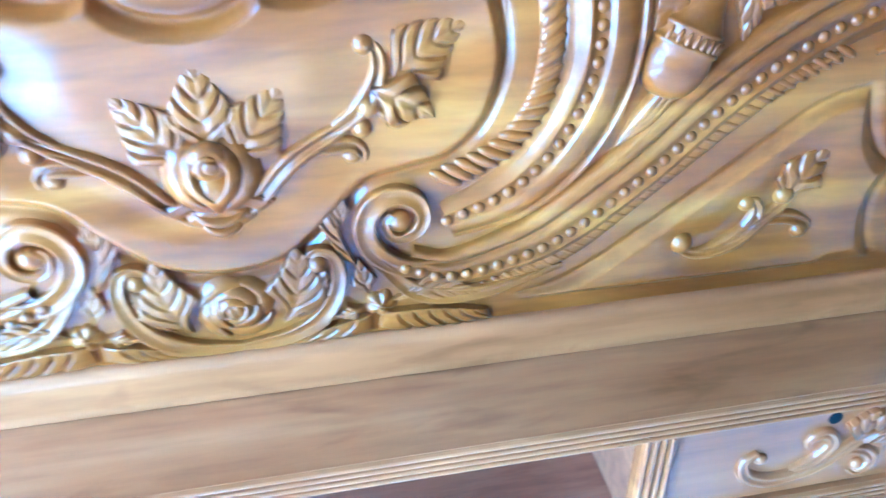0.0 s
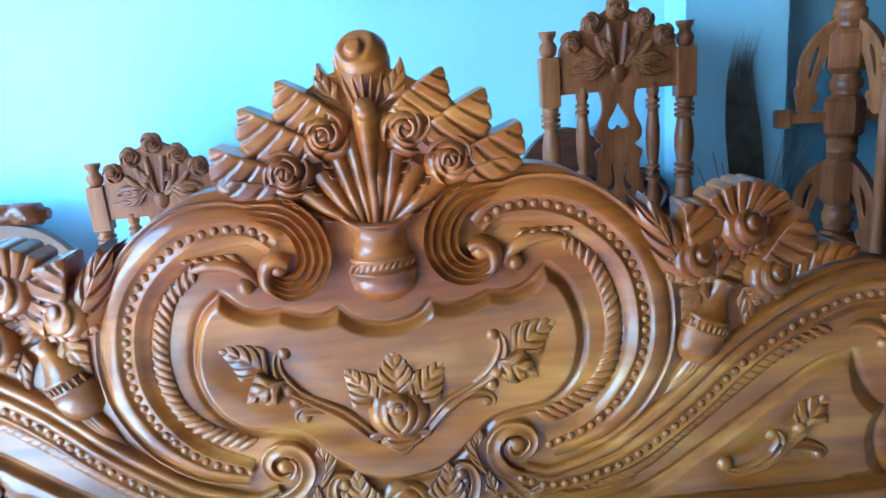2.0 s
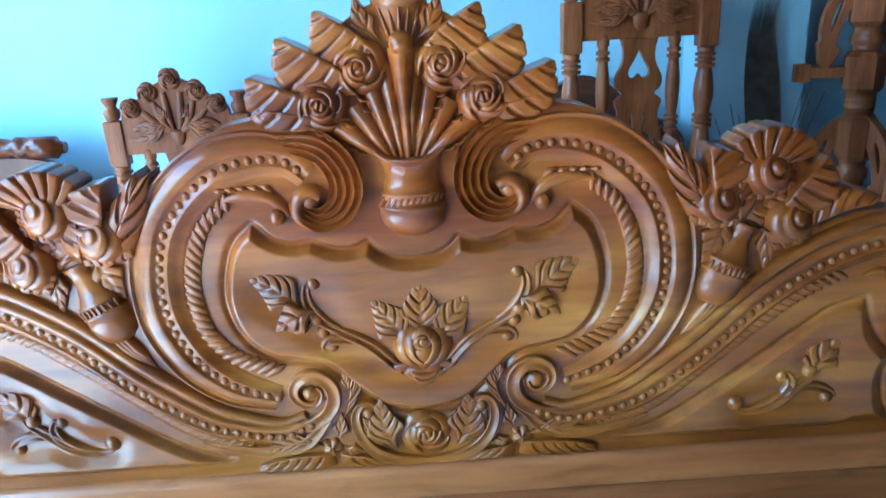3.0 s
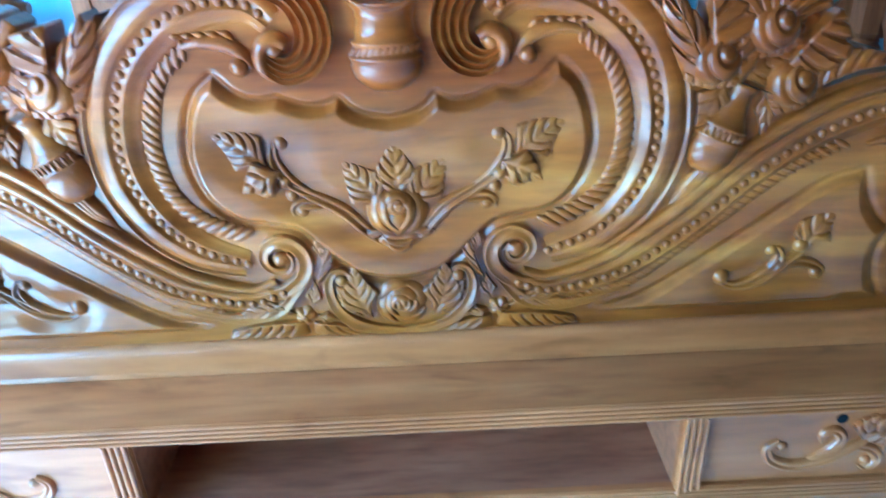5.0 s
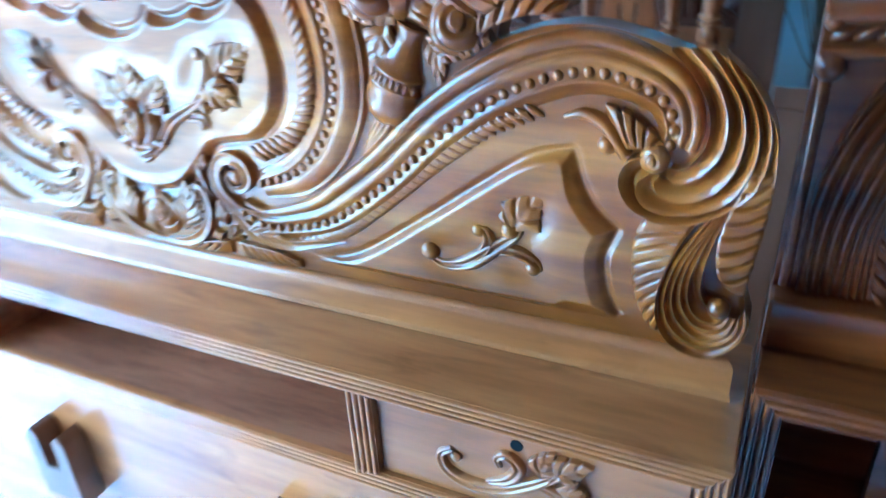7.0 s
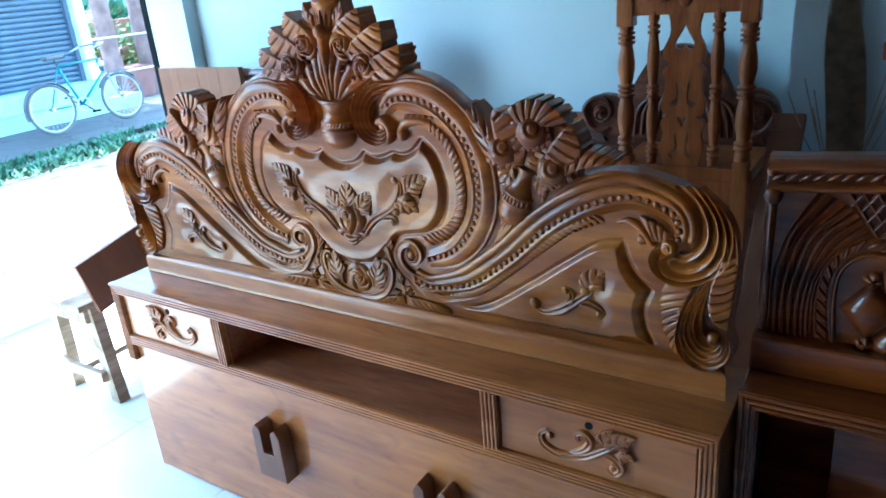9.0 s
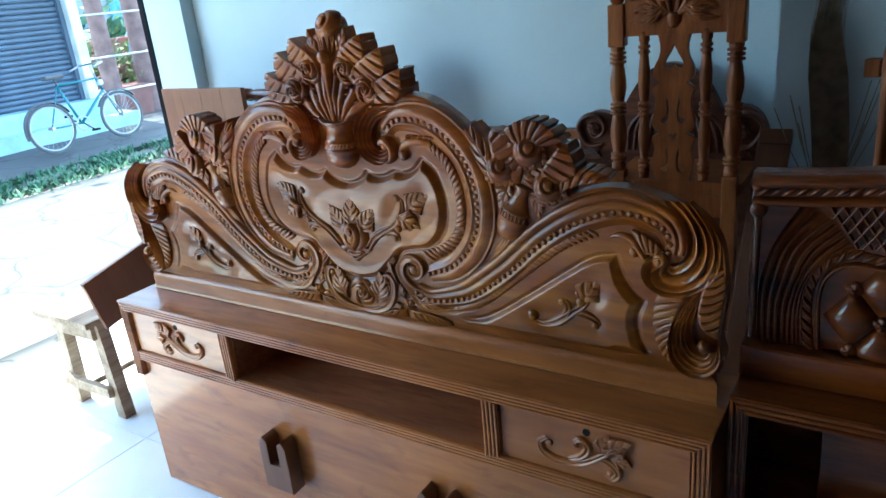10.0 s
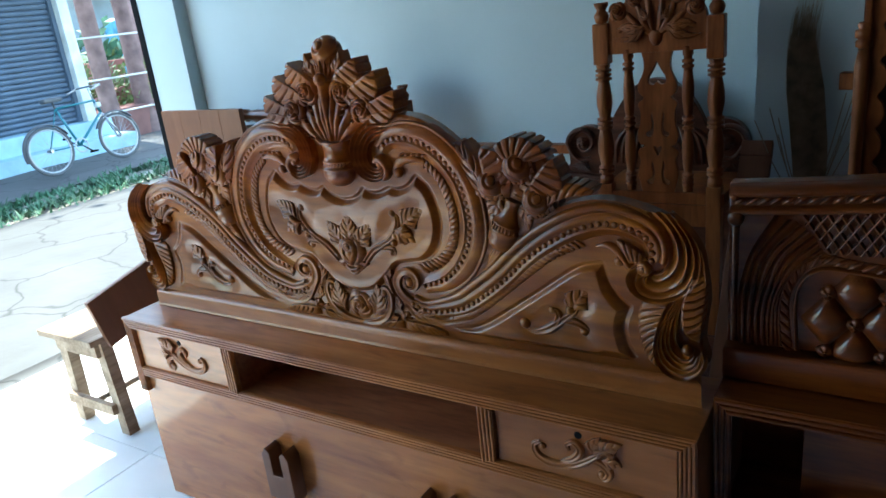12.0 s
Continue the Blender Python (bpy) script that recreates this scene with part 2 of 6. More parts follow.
def spline(pts, n=60):
    """A smooth curve through the points, evenly spaced."""
    p = np.array(pts, float)
    p = np.vstack([2 * p[0] - p[1], p, 2 * p[-1] - p[-2]])
    out = []
    for i in range(1, len(p) - 2):
        t = np.linspace(0, 1, 16, endpoint=False)[:, None]
        a, b, c, d = p[i - 1], p[i], p[i + 1], p[i + 2]
        out.append(0.5 * (2 * b + (c - a) * t + (2 * a - 5 * b + 4 * c - d) * t**2 + (3 * b - a - 3 * c + d) * t**3))
    out = np.vstack(out + [p[-2:-1]])
    return even(out, n)


def even(out, n):
    s = np.concatenate([[0], np.cumsum(np.linalg.norm(np.diff(out, axis=0), axis=1))])
    t = np.linspace(0, s[-1], n)
    return np.stack([np.interp(t, s, out[:, k]) for k in range(out.shape[1])], 1)


def length(c):
    return float(np.linalg.norm(np.diff(c, axis=0), axis=1).sum())


def normals(c):
    t = np.gradient(c, axis=0)
    t /= np.linalg.norm(t, axis=1)[:, None] + 1e-9
    return np.stack([-t[:, 1], t[:, 0]], 1)


def along(values, n):
    v = np.atleast_1d(np.array(values, float))
    return np.interp(np.linspace(0, 1, n), np.linspace(0, 1, len(v)), v) if len(v) > 1 else np.full(n, v[0])


ROUND = [(u, math.sqrt(max(0, 1 - u * u))) for u in np.sin(np.linspace(-1, 1, 9) * math.pi / 2)]


STRAP = [(-1, 0), (-0.97, 0.72), (-0.86, 0.98), (-0.66, 0.92), (-0.2, 0.70), (0.25, 0.62), (0.66, 0.80), (0.86, 0.86), (0.97, 0.60), (1, 0)]
GROOVED = [(-1, 0), (-0.93, 0.42), (-0.72, 0.86), (-0.46, 1.0), (-0.20, 0.86), (0, 0.50), (0.16, 0.72), (0.40, 0.92), (0.66, 0.82), (0.90, 0.42), (1, 0)]


def ridge(name, pts, width, height, mat, parent, sx=1, y0=0.0, n=0, label="", sink=0.006, curve=None, prof=ROUND):
    """A rounded, tapering carved ridge along a curve of the board (x, z)."""
    c = spline(pts, n or max(14, int(length(spline(pts, 40)) / 0.006))) if curve is None else curve
    n = len(c)
    w, h, nn = along(width, n), along(height, n), normals(c)
    v = []
    for i in range(n):
        for u, k in prof:
            q = c[i] + nn[i] * u * w[i]
            v.append((sx * q[0], y0 + (sink if k < 0.01 else 0) - k * h[i], q[1]))
    return solid(name, v, grid_faces(n, len(prof), flip=sx < 0), mat, parent, label)


def band(name, c, prof, scale, mat, parent, sx=1, y0=0.0, label=""):
    """A moulded band along a curve; prof: (offset, height) in metres, from inside to outside."""
    n, nn, s = len(c), normals(c), along(scale, len(c))
    v = []
    for i in range(n):
        for u, h in prof:
            q = c[i] + nn[i] * u * s[i]
            v.append((sx * q[0], y0 - h * (0.4 + 0.6 * s[i]), q[1]))
    return solid(name, v, grid_faces(n, len(prof), flip=sx < 0), mat, parent, label)


def ball(name, x, z, r, mat, parent, y0=0.0, flat=1.0, label=""):
    bm = bmesh.new()
    bmesh.ops.create_uvsphere(bm, u_segments=14, v_segments=9, radius=r, matrix=Matrix.Translation((x, y0, z)) @ Matrix.Diagonal((1, flat, 1, 1)))
    return part(name, bm, mat, parent, label, True)


def closed_relief(name, v, ns, m, y0, thick, mat, parent, sx, label=""):
    """Closes a relief grid of ns x m points with sides and a back."""
    f = grid_faces(ns, m, flip=sx < 0)
    ring = [i * m for i in range(ns)] + [(ns - 1) * m + j for j in range(1, m)] + [i * m + m - 1 for i in range(ns - 2, -1, -1)] + [j for j in range(m - 2, 0, -1)]
    k = len(v)
    v = v + [(v[r][0], y0 + thick, v[r][2]) for r in ring]
    for i in range(len(ring)):
        j = (i + 1) % len(ring)
        q = (ring[j], ring[i], k + i, k + j)
        f.append(q if sx < 0 else q[::-1])
    f.append(tuple(range(k, k + len(ring))))
    ob = solid(name, v, f, mat, parent, label)
    n_top = (ns - 1) * (m - 1)
    ob.data.polygons.foreach_set("use_smooth", [i < n_top for i in range(len(ob.data.polygons))])
    return ob


def gash(g):
    """Depth of a chisel cut over one lobe: a steep wall on one side, a long slope on the other."""
    return max(max(0.0, 1 - g / 0.27) ** 1.2, max(0.0, 1 - (1 - g) / 0.11))


def leaf(name, base, tip, width, mat, parent, sx=1, y0=0.0, lobes=5, bend=0.0, rise=0.014, thick=0.012, cut=0.2, curl=0.0, label=""):
    """A pointed carved leaf: a sunk midrib, slanting chisel cuts and a toothed edge."""
    a, b = np.array(base, float), np.array(tip, float)
    d = b - a
    p = np.array([-d[1], d[0]])
    lobes = max(3, min(5, lobes))
    ns, us = lobes * 10 + 1, np.linspace(-1, 1, 15)
    v = []
    for i in range(ns):
        row = i / (ns - 1)
        c = gash((row * lobes) % 1.0) if 0 < i < ns - 1 else 0.0
        for u in us:
            s = min(1.0, row + 0.42 * abs(u) * (1 - row))
            axis = a + d * s + p * bend * 4 * s * (1 - s)
            t = d + p * bend * 4 * (1 - 2 * s)
            nrm = np.array([-t[1], t[0]]) / np.linalg.norm(t)
            env = 0.16 * (1 - s) + (min(1.0, s / 0.40) ** 0.75) * min(1.0, (1 - s) / 0.62) ** 0.95
            q = axis + nrm * u * width * 1.15 * env * (1 - 0.75 * cut * c * u * u)
            h = rise * (0.72 + 0.28 * math.sqrt(max(0, 1 - 0.8 * u * u))) * (0.6 + 0.4 * env)
            h -= rise * 0.40 * c * min(1, abs(u) * 2.4) * min(1.0, env * 1.6) + rise * 0.30 * math.exp(-((u / 0.10) ** 2)) * (1 - s)
            v.append((sx * q[0], y0 - h - curl * s * s, q[1]))
    return closed_relief(name, v, ns, len(us), y0, thick, mat, parent, sx, label)


def halfleaf(name, inner, outer, n, mat, parent, sx=1, y0=0.0, rise=0.014, thick=0.006, slant=0.9, scallop=0.16, edge_low=0.55, deep=0.60):
    """One side of a carved leaf between its rib and its toothed edge, cut by n slanting gashes."""
    ns, nv = n * 9 + 1, 9
    ci, co = spline(inner, ns), spline(outer, ns)
    v = []
    for i in range(ns):
        row = i / (ns - 1)
        taper = min(1, 6 * row, 6 * (1 - row)) ** 0.5
        c = gash((row * n) % 1.0)
        for j in range(nv):
            w = j / (nv - 1)
            k = min(ns - 1, max(0, int(round((row + 0.75 * slant * w / n * taper) * (ns - 1)))))
            q = ci[i] + (co[k] - ci[i]) * w * (1 - 1.1 * scallop * c * w * w)
            h = rise * (0.35 + 0.65 * taper) * (1 - edge_low * w * w) - rise * deep * c * min(1, w * 3) * taper
            v.append((sx * q[0], y0 - h, q[1]))
    return closed_relief(name, v, ns, nv, y0, thick, mat, parent, sx)


def wingleaf(base, tip, width, mat, parent, sx=1, y0=0.0, n=5, rise=0.017, thick=0.012):
    """A carved leaf like a wing: its rib runs along the upper edge, its cuts fan out to a scalloped end."""
    a, d = np.array(base, float), np.array(tip, float) - np.array(base, float)
    p = np.array([-d[1], d[0]]) / np.linalg.norm(d) * width
    rib = [a + 0.10 * p, a + 0.35 * d + 0.62 * p, a + 0.70 * d + 0.92 * p, a + 1.02 * d + 1.10 * p]
    end = [a - 0.45 * p, a + 0.42 * d - 0.92 * p, a + 0.80 * d - 0.95 * p, a + 0.98 * d - 0.55 * p, a + 1.04 * d + 0.20 * p, a + 1.06 * d + 1.02 * p]
    return halfleaf("leaf", rib, end, n, mat, parent, sx, y0, rise, thick, 0.45, 0.09, 0.22, 0.42)


def flutes(name, crests, height, mat, parent, sx=1, y0=0.0, scoop=0.5, n=64, sink=0.008, lean=1.0, dome=-0.06):
    """Scooped flutes between sharp crest lines; crests: curves (x, z) from the outermost to the innermost."""
    cs = [spline(c, n) for c in crests]
    h = along(height, n)
    v, m = [], 0
    for i in range(n):
        row = [(*cs[0][i], y0 + sink)]
        for k in range(len(cs) - 1):
            gap = np.linalg.norm(cs[k + 1][i] - cs[k][i])
            for j in range(7 if k < len(cs) - 2 else 8):
                t = j / 7
                q = cs[k][i] + (cs[k + 1][i] - cs[k][i]) * t
                row.append((*q, y0 - h[i] * (1 + dome * (k + t)) + scoop * gap * math.sin(math.pi * t**lean)))
        row.append((*cs[-1][i], y0 + sink))
        m = len(row)
        v += [(sx * x, y, z) for x, z, y in row]
    ob = solid(name, v, grid_faces(n, m, flip=sx > 0), mat, parent)
    ob.data.set_sharp_from_angle(angle=radians(48))
    return ob


def rose(name, x, z, r, mat, parent, y0=0.0, turn=0.0, label="", lift=1.0):
    """A closed carved rose: petals wrap one another like cabbage leaves round a folded heart."""
    v = []
    for i in range(9):
        th = i / 8 * math.pi * 0.5
        for j in range(20):
            ph = 2 * math.pi * j / 20
            px, pz = math.sin(th) * math.cos(ph), math.sin(th) * math.sin(ph)
            fold = abs(math.sin(2.6 * (px * math.cos(turn) + pz * math.sin(turn)) + 1.1 * px * pz))
            v.append((x + r * 0.27 * px, y0 - r * lift * (0.34 + 0.44 * math.cos(th) - 0.16 * (1 - fold) ** 2 * math.cos(th) ** 0.5), z + r * 0.30 * pz))
    heart = solid(name, v, grid_faces(9, 20, wrap=True), mat, parent, label)
    for count, ro, rim, low, top, off in ((4, 1.0, 0.66, 0.0, 0.46, 0.0), (3, 0.70, 0.42, 0.16, 0.66, 0.7), (2, 0.45, 0.25, 0.36, 0.78, 1.5)):
        for k in range(count):
            a0, half = turn + off + 2 * math.pi * k / count, math.pi / count * 1.16
            v = []
            for i in range(13):
                a = -1 + 2 * i / 12
                lip = rim * (1 + 0.30 * a + 0.06 * math.cos(3 * a + k + turn))
                out = ro * (1 - 0.15 * abs(a) ** 2.6) * (1 + 0.10 * a)
                high = top * (1 - 0.24 * a * a + 0.13 * a)
                for s in (0.0, 0.16, 0.36, 0.58, 0.80, 0.94, 1.0):
                    rr = out + (lip - out) * s
                    v.append((x + r * rr * math.cos(a0 + a * half), y0 - r * lift * (low + (high - low) * math.sin(s * math.pi / 2) ** 0.75), z + r * rr * math.sin(a0 + a * half)))
                for dr, dh in ((0.04, 0.02), (0.065, 0.16), (0.075, 0.50)):
                    rr = lip - dr
                    v.append((x + r * rr * math.cos(a0 + a * half), y0 - r * lift * (high - dh), z + r * rr * math.sin(a0 + a * half)))
            solid("petal", v, grid_faces(13, 10), mat, heart)
    return heart


def petal(name, outer, rim, low, high, parent, at, side=1):
    """A broad carved petal that swells from its outer edge to a raised rim and drops behind it."""
    co, cr = spline(outer, 22), spline(rim, 22)
    v = []
    for i in range(22):
        e = math.sin(math.pi * (0.06 + 0.88 * i / 21)) ** 0.5
        for s, h in ((0.0, 0.0), (0.0, low), (0.25, low + 0.55 * (high - low) * e), (0.55, low + 0.88 * (high - low) * e), (0.85, low + (high - low) * e), (1.0, low + (high - low) * e * 0.97), (1.08, low + 0.4 * (high - low) * e - 0.004)):
            q = co[i] + (cr[i] - co[i]) * s
            v.append((at[0] + side * q[0], D - h, at[1] + q[1]))
    return solid(name, v, grid_faces(22, 7, flip=side > 0), CARVED, parent)


def floret(name, x, z, r, mat, parent, y0=0.0, turn=0.0, lobes=5):
    """A small carved flower, lobed and cupped, in one piece."""
    v = [(x, y0 - 0.62 * r, z)]
    for i in range(1, 9):
        s = i / 8
        for j in range(40):
            a = 2 * math.pi * j / 40
            c = abs(math.cos(lobes * a / 2 + turn))
            q = r * s * (1 - 0.22 * s * (1 - c))
            h = r * (0.62 * math.exp(-((s / 0.28) ** 2)) + 0.42 * math.sin(math.pi * min(1, s * 0.95)) * (0.45 + 0.55 * c) - 0.25 * max(0, s - 0.85) * 6)
            v.append((x + q * math.cos(a), y0 - h, z + q * math.sin(a)))
    f = [(0, 1 + (j + 1) % 40, 1 + j) for j in range(40)]
    f += [tuple(1 + k for k in q) for q in grid_faces(8, 40, wrap=True, flip=True)]
    return solid(name, v, f, mat, parent)


def bud(name, x, z, r, mat, parent, y0=0.0, turns=1.6, up=-0.6, deep=0.17, flat=1.0, label="", sx=1, side=-0.15):
    """A round rosebud: a disc at its tip, and one rolled petal that winds down from it."""
    v = []
    rows, cols = 40, 36
    for i in range(rows):
        th = i / (rows - 1) * math.pi * 0.80
        for j in range(cols):
            ph = 2 * math.pi * j / cols
            w = (th - 0.30) / (math.pi * 0.80) * turns * 1.4
            s = (w - ph / (2 * math.pi)) % 1.0
            g = 1.0
            if th > 0.30:
                g = 1 - deep * math.exp(-((s / 0.16) ** 2)) - 0.3 * deep * math.exp(-(((1 - s) / 0.05) ** 2)) + deep * 0.25 * s
                g -= deep * 1.1 * math.exp(-(((th - 0.42) / 0.09) ** 2))
            q = Vector((math.sin(th) * math.cos(ph) * g, -math.cos(th) * g * flat, math.sin(th) * math.sin(ph) * g)) * r
            q.rotate(Euler((up, 0, side)))
            v.append((x + sx * q.x, y0 + q.y, z + q.z))
    return solid(name, v, grid_faces(rows, cols, wrap=True, flip=sx < 0), mat, parent, label)


def lathe(name, p0, p1, prof, mat, parent=None, flat=1.0, seg=20, label="", sx=1):
    """A turned form about the line p0-p1; prof: (place along it from 0 to 1, radius). flat squeezes it in y."""
    a, b = Vector(p0), Vector(p1)
    d = b - a
    side = d.cross(Vector((0, 1, 0)))
    side = side.normalized() if side.length > 1e-6 else Vector((1, 0, 0))
    other = side.cross(d).normalized()
    v = []
    for t, r in prof:
        for j in range(seg):
            ph = 2 * math.pi * j / seg
            q = a + d * t + side * (r * math.cos(ph)) + other * (r * math.sin(ph) * flat)
            v.append((sx * q.x, q.y, q.z))
    f = grid_faces(len(prof), seg, wrap=True, flip=sx < 0)
    f.append(tuple(range(seg))[::-1] if sx > 0 else tuple(range(seg)))
    top = tuple(range((len(prof) - 1) * seg, len(prof) * seg))
    f.append(top if sx > 0 else top[::-1])
    ob = solid(name, v, f, mat, parent, label)
    bm = bmesh.new()
    bm.from_mesh(ob.data)
    bmesh.ops.recalc_face_normals(bm, faces=bm.faces)
    bm.to_mesh(ob.data)
    bm.free()
    ob.data.polygons.foreach_set("use_smooth", [len(p.vertices) == 4 for p in ob.data.polygons])
    return ob


def plate(name, outlines, y, thick, mat, parent=None, label="", bevel=0.002, m=None):
    """A flat board in the x-z plane with holes: closed outlines, the first outermost; its front lies at y."""
    cu = bpy.data.curves.new(name, "CURVE")
    cu.dimensions, cu.fill_mode, cu.extrude, cu.bevel_depth = "2D", "BOTH", max(0.0005, thick / 2 - bevel), bevel
    for o in outlines:
        sp = cu.splines.new("POLY")
        sp.points.add(len(o) - 1)
        for p, q in zip(sp.points, o):
            p.co = (q[0], q[1], 0, 1)
        sp.use_cyclic_u = True
    tmp = bpy.data.objects.new("tmp", cu)
    me = tmp.to_mesh().copy()
    tmp.to_mesh_clear()
    bpy.data.objects.remove(tmp)
    bpy.data.curves.remove(cu)
    bm = bmesh.new()
    bm.from_mesh(me)
    bmesh.ops.remove_doubles(bm, verts=bm.verts, dist=0.00008)
    bm.to_mesh(me)
    bm.free()
    me.transform((m or Matrix()) @ pose(0, y + thick / 2, 0, 90))
    me.materials.clear()
    me.materials.append(mat)
    me.name = name
    ob = new(name, me)
    ob.parent = parent
    return tagged(ob, label)


def mirrored(pts):
    """A closed outline from its right half, which runs from the axis round to the axis again."""
    r = [tuple(p) for p in pts]
    return r + [(-x, z) for x, z in r[::-1] if abs(x) > 1e-6]


def shared(name, me, m, parent):
    ob = new(name, me)
    ob.parent = parent
    ob.matrix_basis = m
    return ob


def stand(ob, base):
    """Puts a thing's origin at its base, without moving its parts."""
    ob.location = Vector(ob.location) + Vector(base)
    for c in ob.children:
        c.location = Vector(c.location) - Vector(base)
    return ob


# ---- the shop room ----
X0, X1, Y0, Y1, TOP = -2.25, 5.4, -4.2, 1.20, 3.0


def structure(name, lo, hi, mat, label, cat, bevel=0.0):
    return tagged(block(name, lo, hi, mat, None, label, bevel), "", cat, kind="structure")


structure("wall_north", (-2.15, Y1, 0), (X1 + 0.15, Y1 + 0.15, TOP), PAINT, "pale blue painted back wall of the shop", "wall")
# east and south walls are out of view, darkened to dim the right side
structure("wall_east", (X1, Y0, 0), (X1 + 0.15, Y1, TOP), EASTDIM, "unseen end wall of the shop, coloured dark to limit bounce light", "wall")
structure("wall_south", (X0, Y0 - 0.15, 0), (X1 + 0.15, Y0, TOP), SOUTHDIM, "unseen south wall of the shop, coloured dark to limit bounce light", "wall")
structure("ceiling", (X0 - 0.15, Y0 - 0.15, TOP), (X1 + 0.15, Y1 + 0.15, TOP + 0.12), CEILDIM, "plain flat ceiling out of view, darkened to limit bounce light", "ceiling")
structure("lintel", (X0 - 0.15, Y0 - 0.15, 2.55), (X0, Y1 + 0.15, TOP), PAINT, "painted beam over the open shop front", "beam")
structure("corner_pier", (-2.15, 1.125, 0), (-1.878, Y1, 2.55), PAINT, "pale blue painted pier beside the open shop front", "pier")
# added out of view: its edge sets how much daylight the opening lets in
structure("end_pier", (X0 - 0.15, Y0 - 0.15, 0), (X0, -3.5, 2.55), PAINT, "unseen painted pier added to limit the light from the shop front", "pier")
structure("pilaster", (0.805, 1.03, 0), (1.085, Y1, TOP), PAINT, "pale blue painted shallow pilaster on the back wall", "pilaster")
structure("shopfront_frame", (-2.192, 1.120, 0), (-2.152, 1.150, 2.55), BLACK, "slim black metal frame upright of the shop front", "frame")

base = structure("floor", (X0 - 0.15, Y0, -0.12), (X1, Y1, -0.006), GROUT, "pale glazed tile floor with thin joints", "floor")
tile_bm = box(bmesh.new(), (-0.2985, -0.2985, -0.006), (0.2985, 0.2985, 0.0), 0.0015)
tile_me = bpy.data.meshes.new("tile")
tile_bm.to_mesh(tile_me)
tile_bm.free()
tile_me.materials.append(TILE)
for i in range(13):
    for j in range(9):
        shared("tile", tile_me, pose(-2.10 + 0.6 * i, -3.9 + 0.6 * j, 0), base)

# ---- the street ----
tagged(block("ground", (-400, -400, -0.40), (400, 400, -0.16), SOIL, None, "bare earthen ground reaching far out", 0), "", "ground", kind="structure")


def sheet(name, x0, x1, y0, y1, z, mat, label, cat, step=0.25, rough=0.012):
    nx, ny = int((x1 - x0) / step) + 1, int((y1 - y0) / step) + 1
    v = []
    for i in range(nx):
        for j in range(ny):
            x, y = x0 + (x1 - x0) * i / (nx - 1), y0 + (y1 - y0) * j / (ny - 1)
            e = 0.03 * noise.noise((x * 0.0 + i, y * 1.7, 3)) if i in (0, nx - 1) else 0
            v.append((x + e, y, z + rough * noise.noise((x * 1.1, y * 1.1, 7)) * 2))
    k = len(v)
    f = grid_faces(nx, ny, flip=True)
    ring = [i * ny for i in range(nx)] + [(nx - 1) * ny + j for j in range(1, ny)] + [i * ny + ny - 1 for i in range(nx - 2, -1, -1)] + list(range(ny - 2, 0, -1))
    for r in ring:
        v.append((v[r][0], v[r][1], -0.2))
    f += [(ring[i], ring[(i + 1) % len(ring)], k + (i + 1) % len(ring), k + i) for i in range(len(ring))]
    return tagged(solid(name, v, f, mat, None, label), "", cat, kind="structure")


sheet("road", -6.15, -2.62, -14, 22, -0.055, ROAD, "worn pale concrete street with cracks", "road")
sheet("shop_step", -2.62, -2.40, -8, 8, -0.035, ROAD, "worn concrete edge before the shop front", "step", 0.2, 0.006)
sheet("verge", -7.05, -6.17, -14, 22, -0.06, SOIL, "earthen verge grown with short grass", "verge", 0.2, 0.03)
sheet("pavement", -11.0, -7.06, -14, 22, -0.03, ROAD, "grey concrete apron before the opposite shops", "pavement")
rr = random.Random(4)
gv, gf = [], []
for k in range(9000):
    x, y = rr.triangular(-7.15, -6.02, -6.6), rr.uniform(0.2, 9.5)
    if noise.noise((x * 2.5, y * 1.6, 1)) < -0.28:
        continue
    a, hgt, w = rr.uniform(0, 6.28), rr.uniform(0.03, 0.10), rr.uniform(0.007, 0.018)
    c, s = math.cos(a), math.sin(a)
    lean = rr.uniform(0.04, 0.13)
    z = -0.05
    n0 = len(gv)
    gv += [(x - s * w, y + c * w, z), (x + s * w, y - c * w, z), (x + c * lean * 0.4 + s * w * 0.7, y + s * lean * 0.4 - c * w * 0.7, z + hgt * 0.6), (x + c * lean * 0.4 - s * w * 0.7, y + s * lean * 0.4 + c * w * 0.7, z + hgt * 0.6), (x + c * lean, y + s * lean, z + hgt)]
    gf += [(n0, n0 + 1, n0 + 2, n0 + 3), (n0 + 3, n0 + 2, n0 + 4)]
tagged(solid("grass", gv, gf, GRASS, None, "short green grass along the street's verge"), "", "grass", kind="stuff")

# the opposite shop: steps, wall, post and a roller shutter
shop = thing("opposite_shop", "small shop with closed dark blue roller shutter and limewashed steps", "shop")
block("lower_step", (-9.40, -4.0, -0.1), (-8.80, 5.42, 0.17), STEP, shop, "blue limewashed step", 0.015)
block("upper_step", (-9.95, -4.0, -0.1), (-9.10, 5.25, 0.42), STEP, shop, "blue limewashed step", 0.015)
block("post", (-9.40, 4.93, 0.42), (-9.21, 5.09, 3.0), WHITEPOST, shop, "peeling white limewashed post", 0.01)
block("back_wall", (-9.65, -4.0, 0.42), (-9.47, 5.07, 3.2), WHITEPOST, shop, "limewashed wall", 0)
block("shutter_guide", (-9.45, 4.87, 0.42), (-9.33, 4.93, 2.9), SHUTTER, shop, "dark blue steel guide", 0.003)
block("header", (-9.47, -4.0, 2.9), (-9.15, 5.17, 3.3), WHITEPOST, shop, "", 0.01)
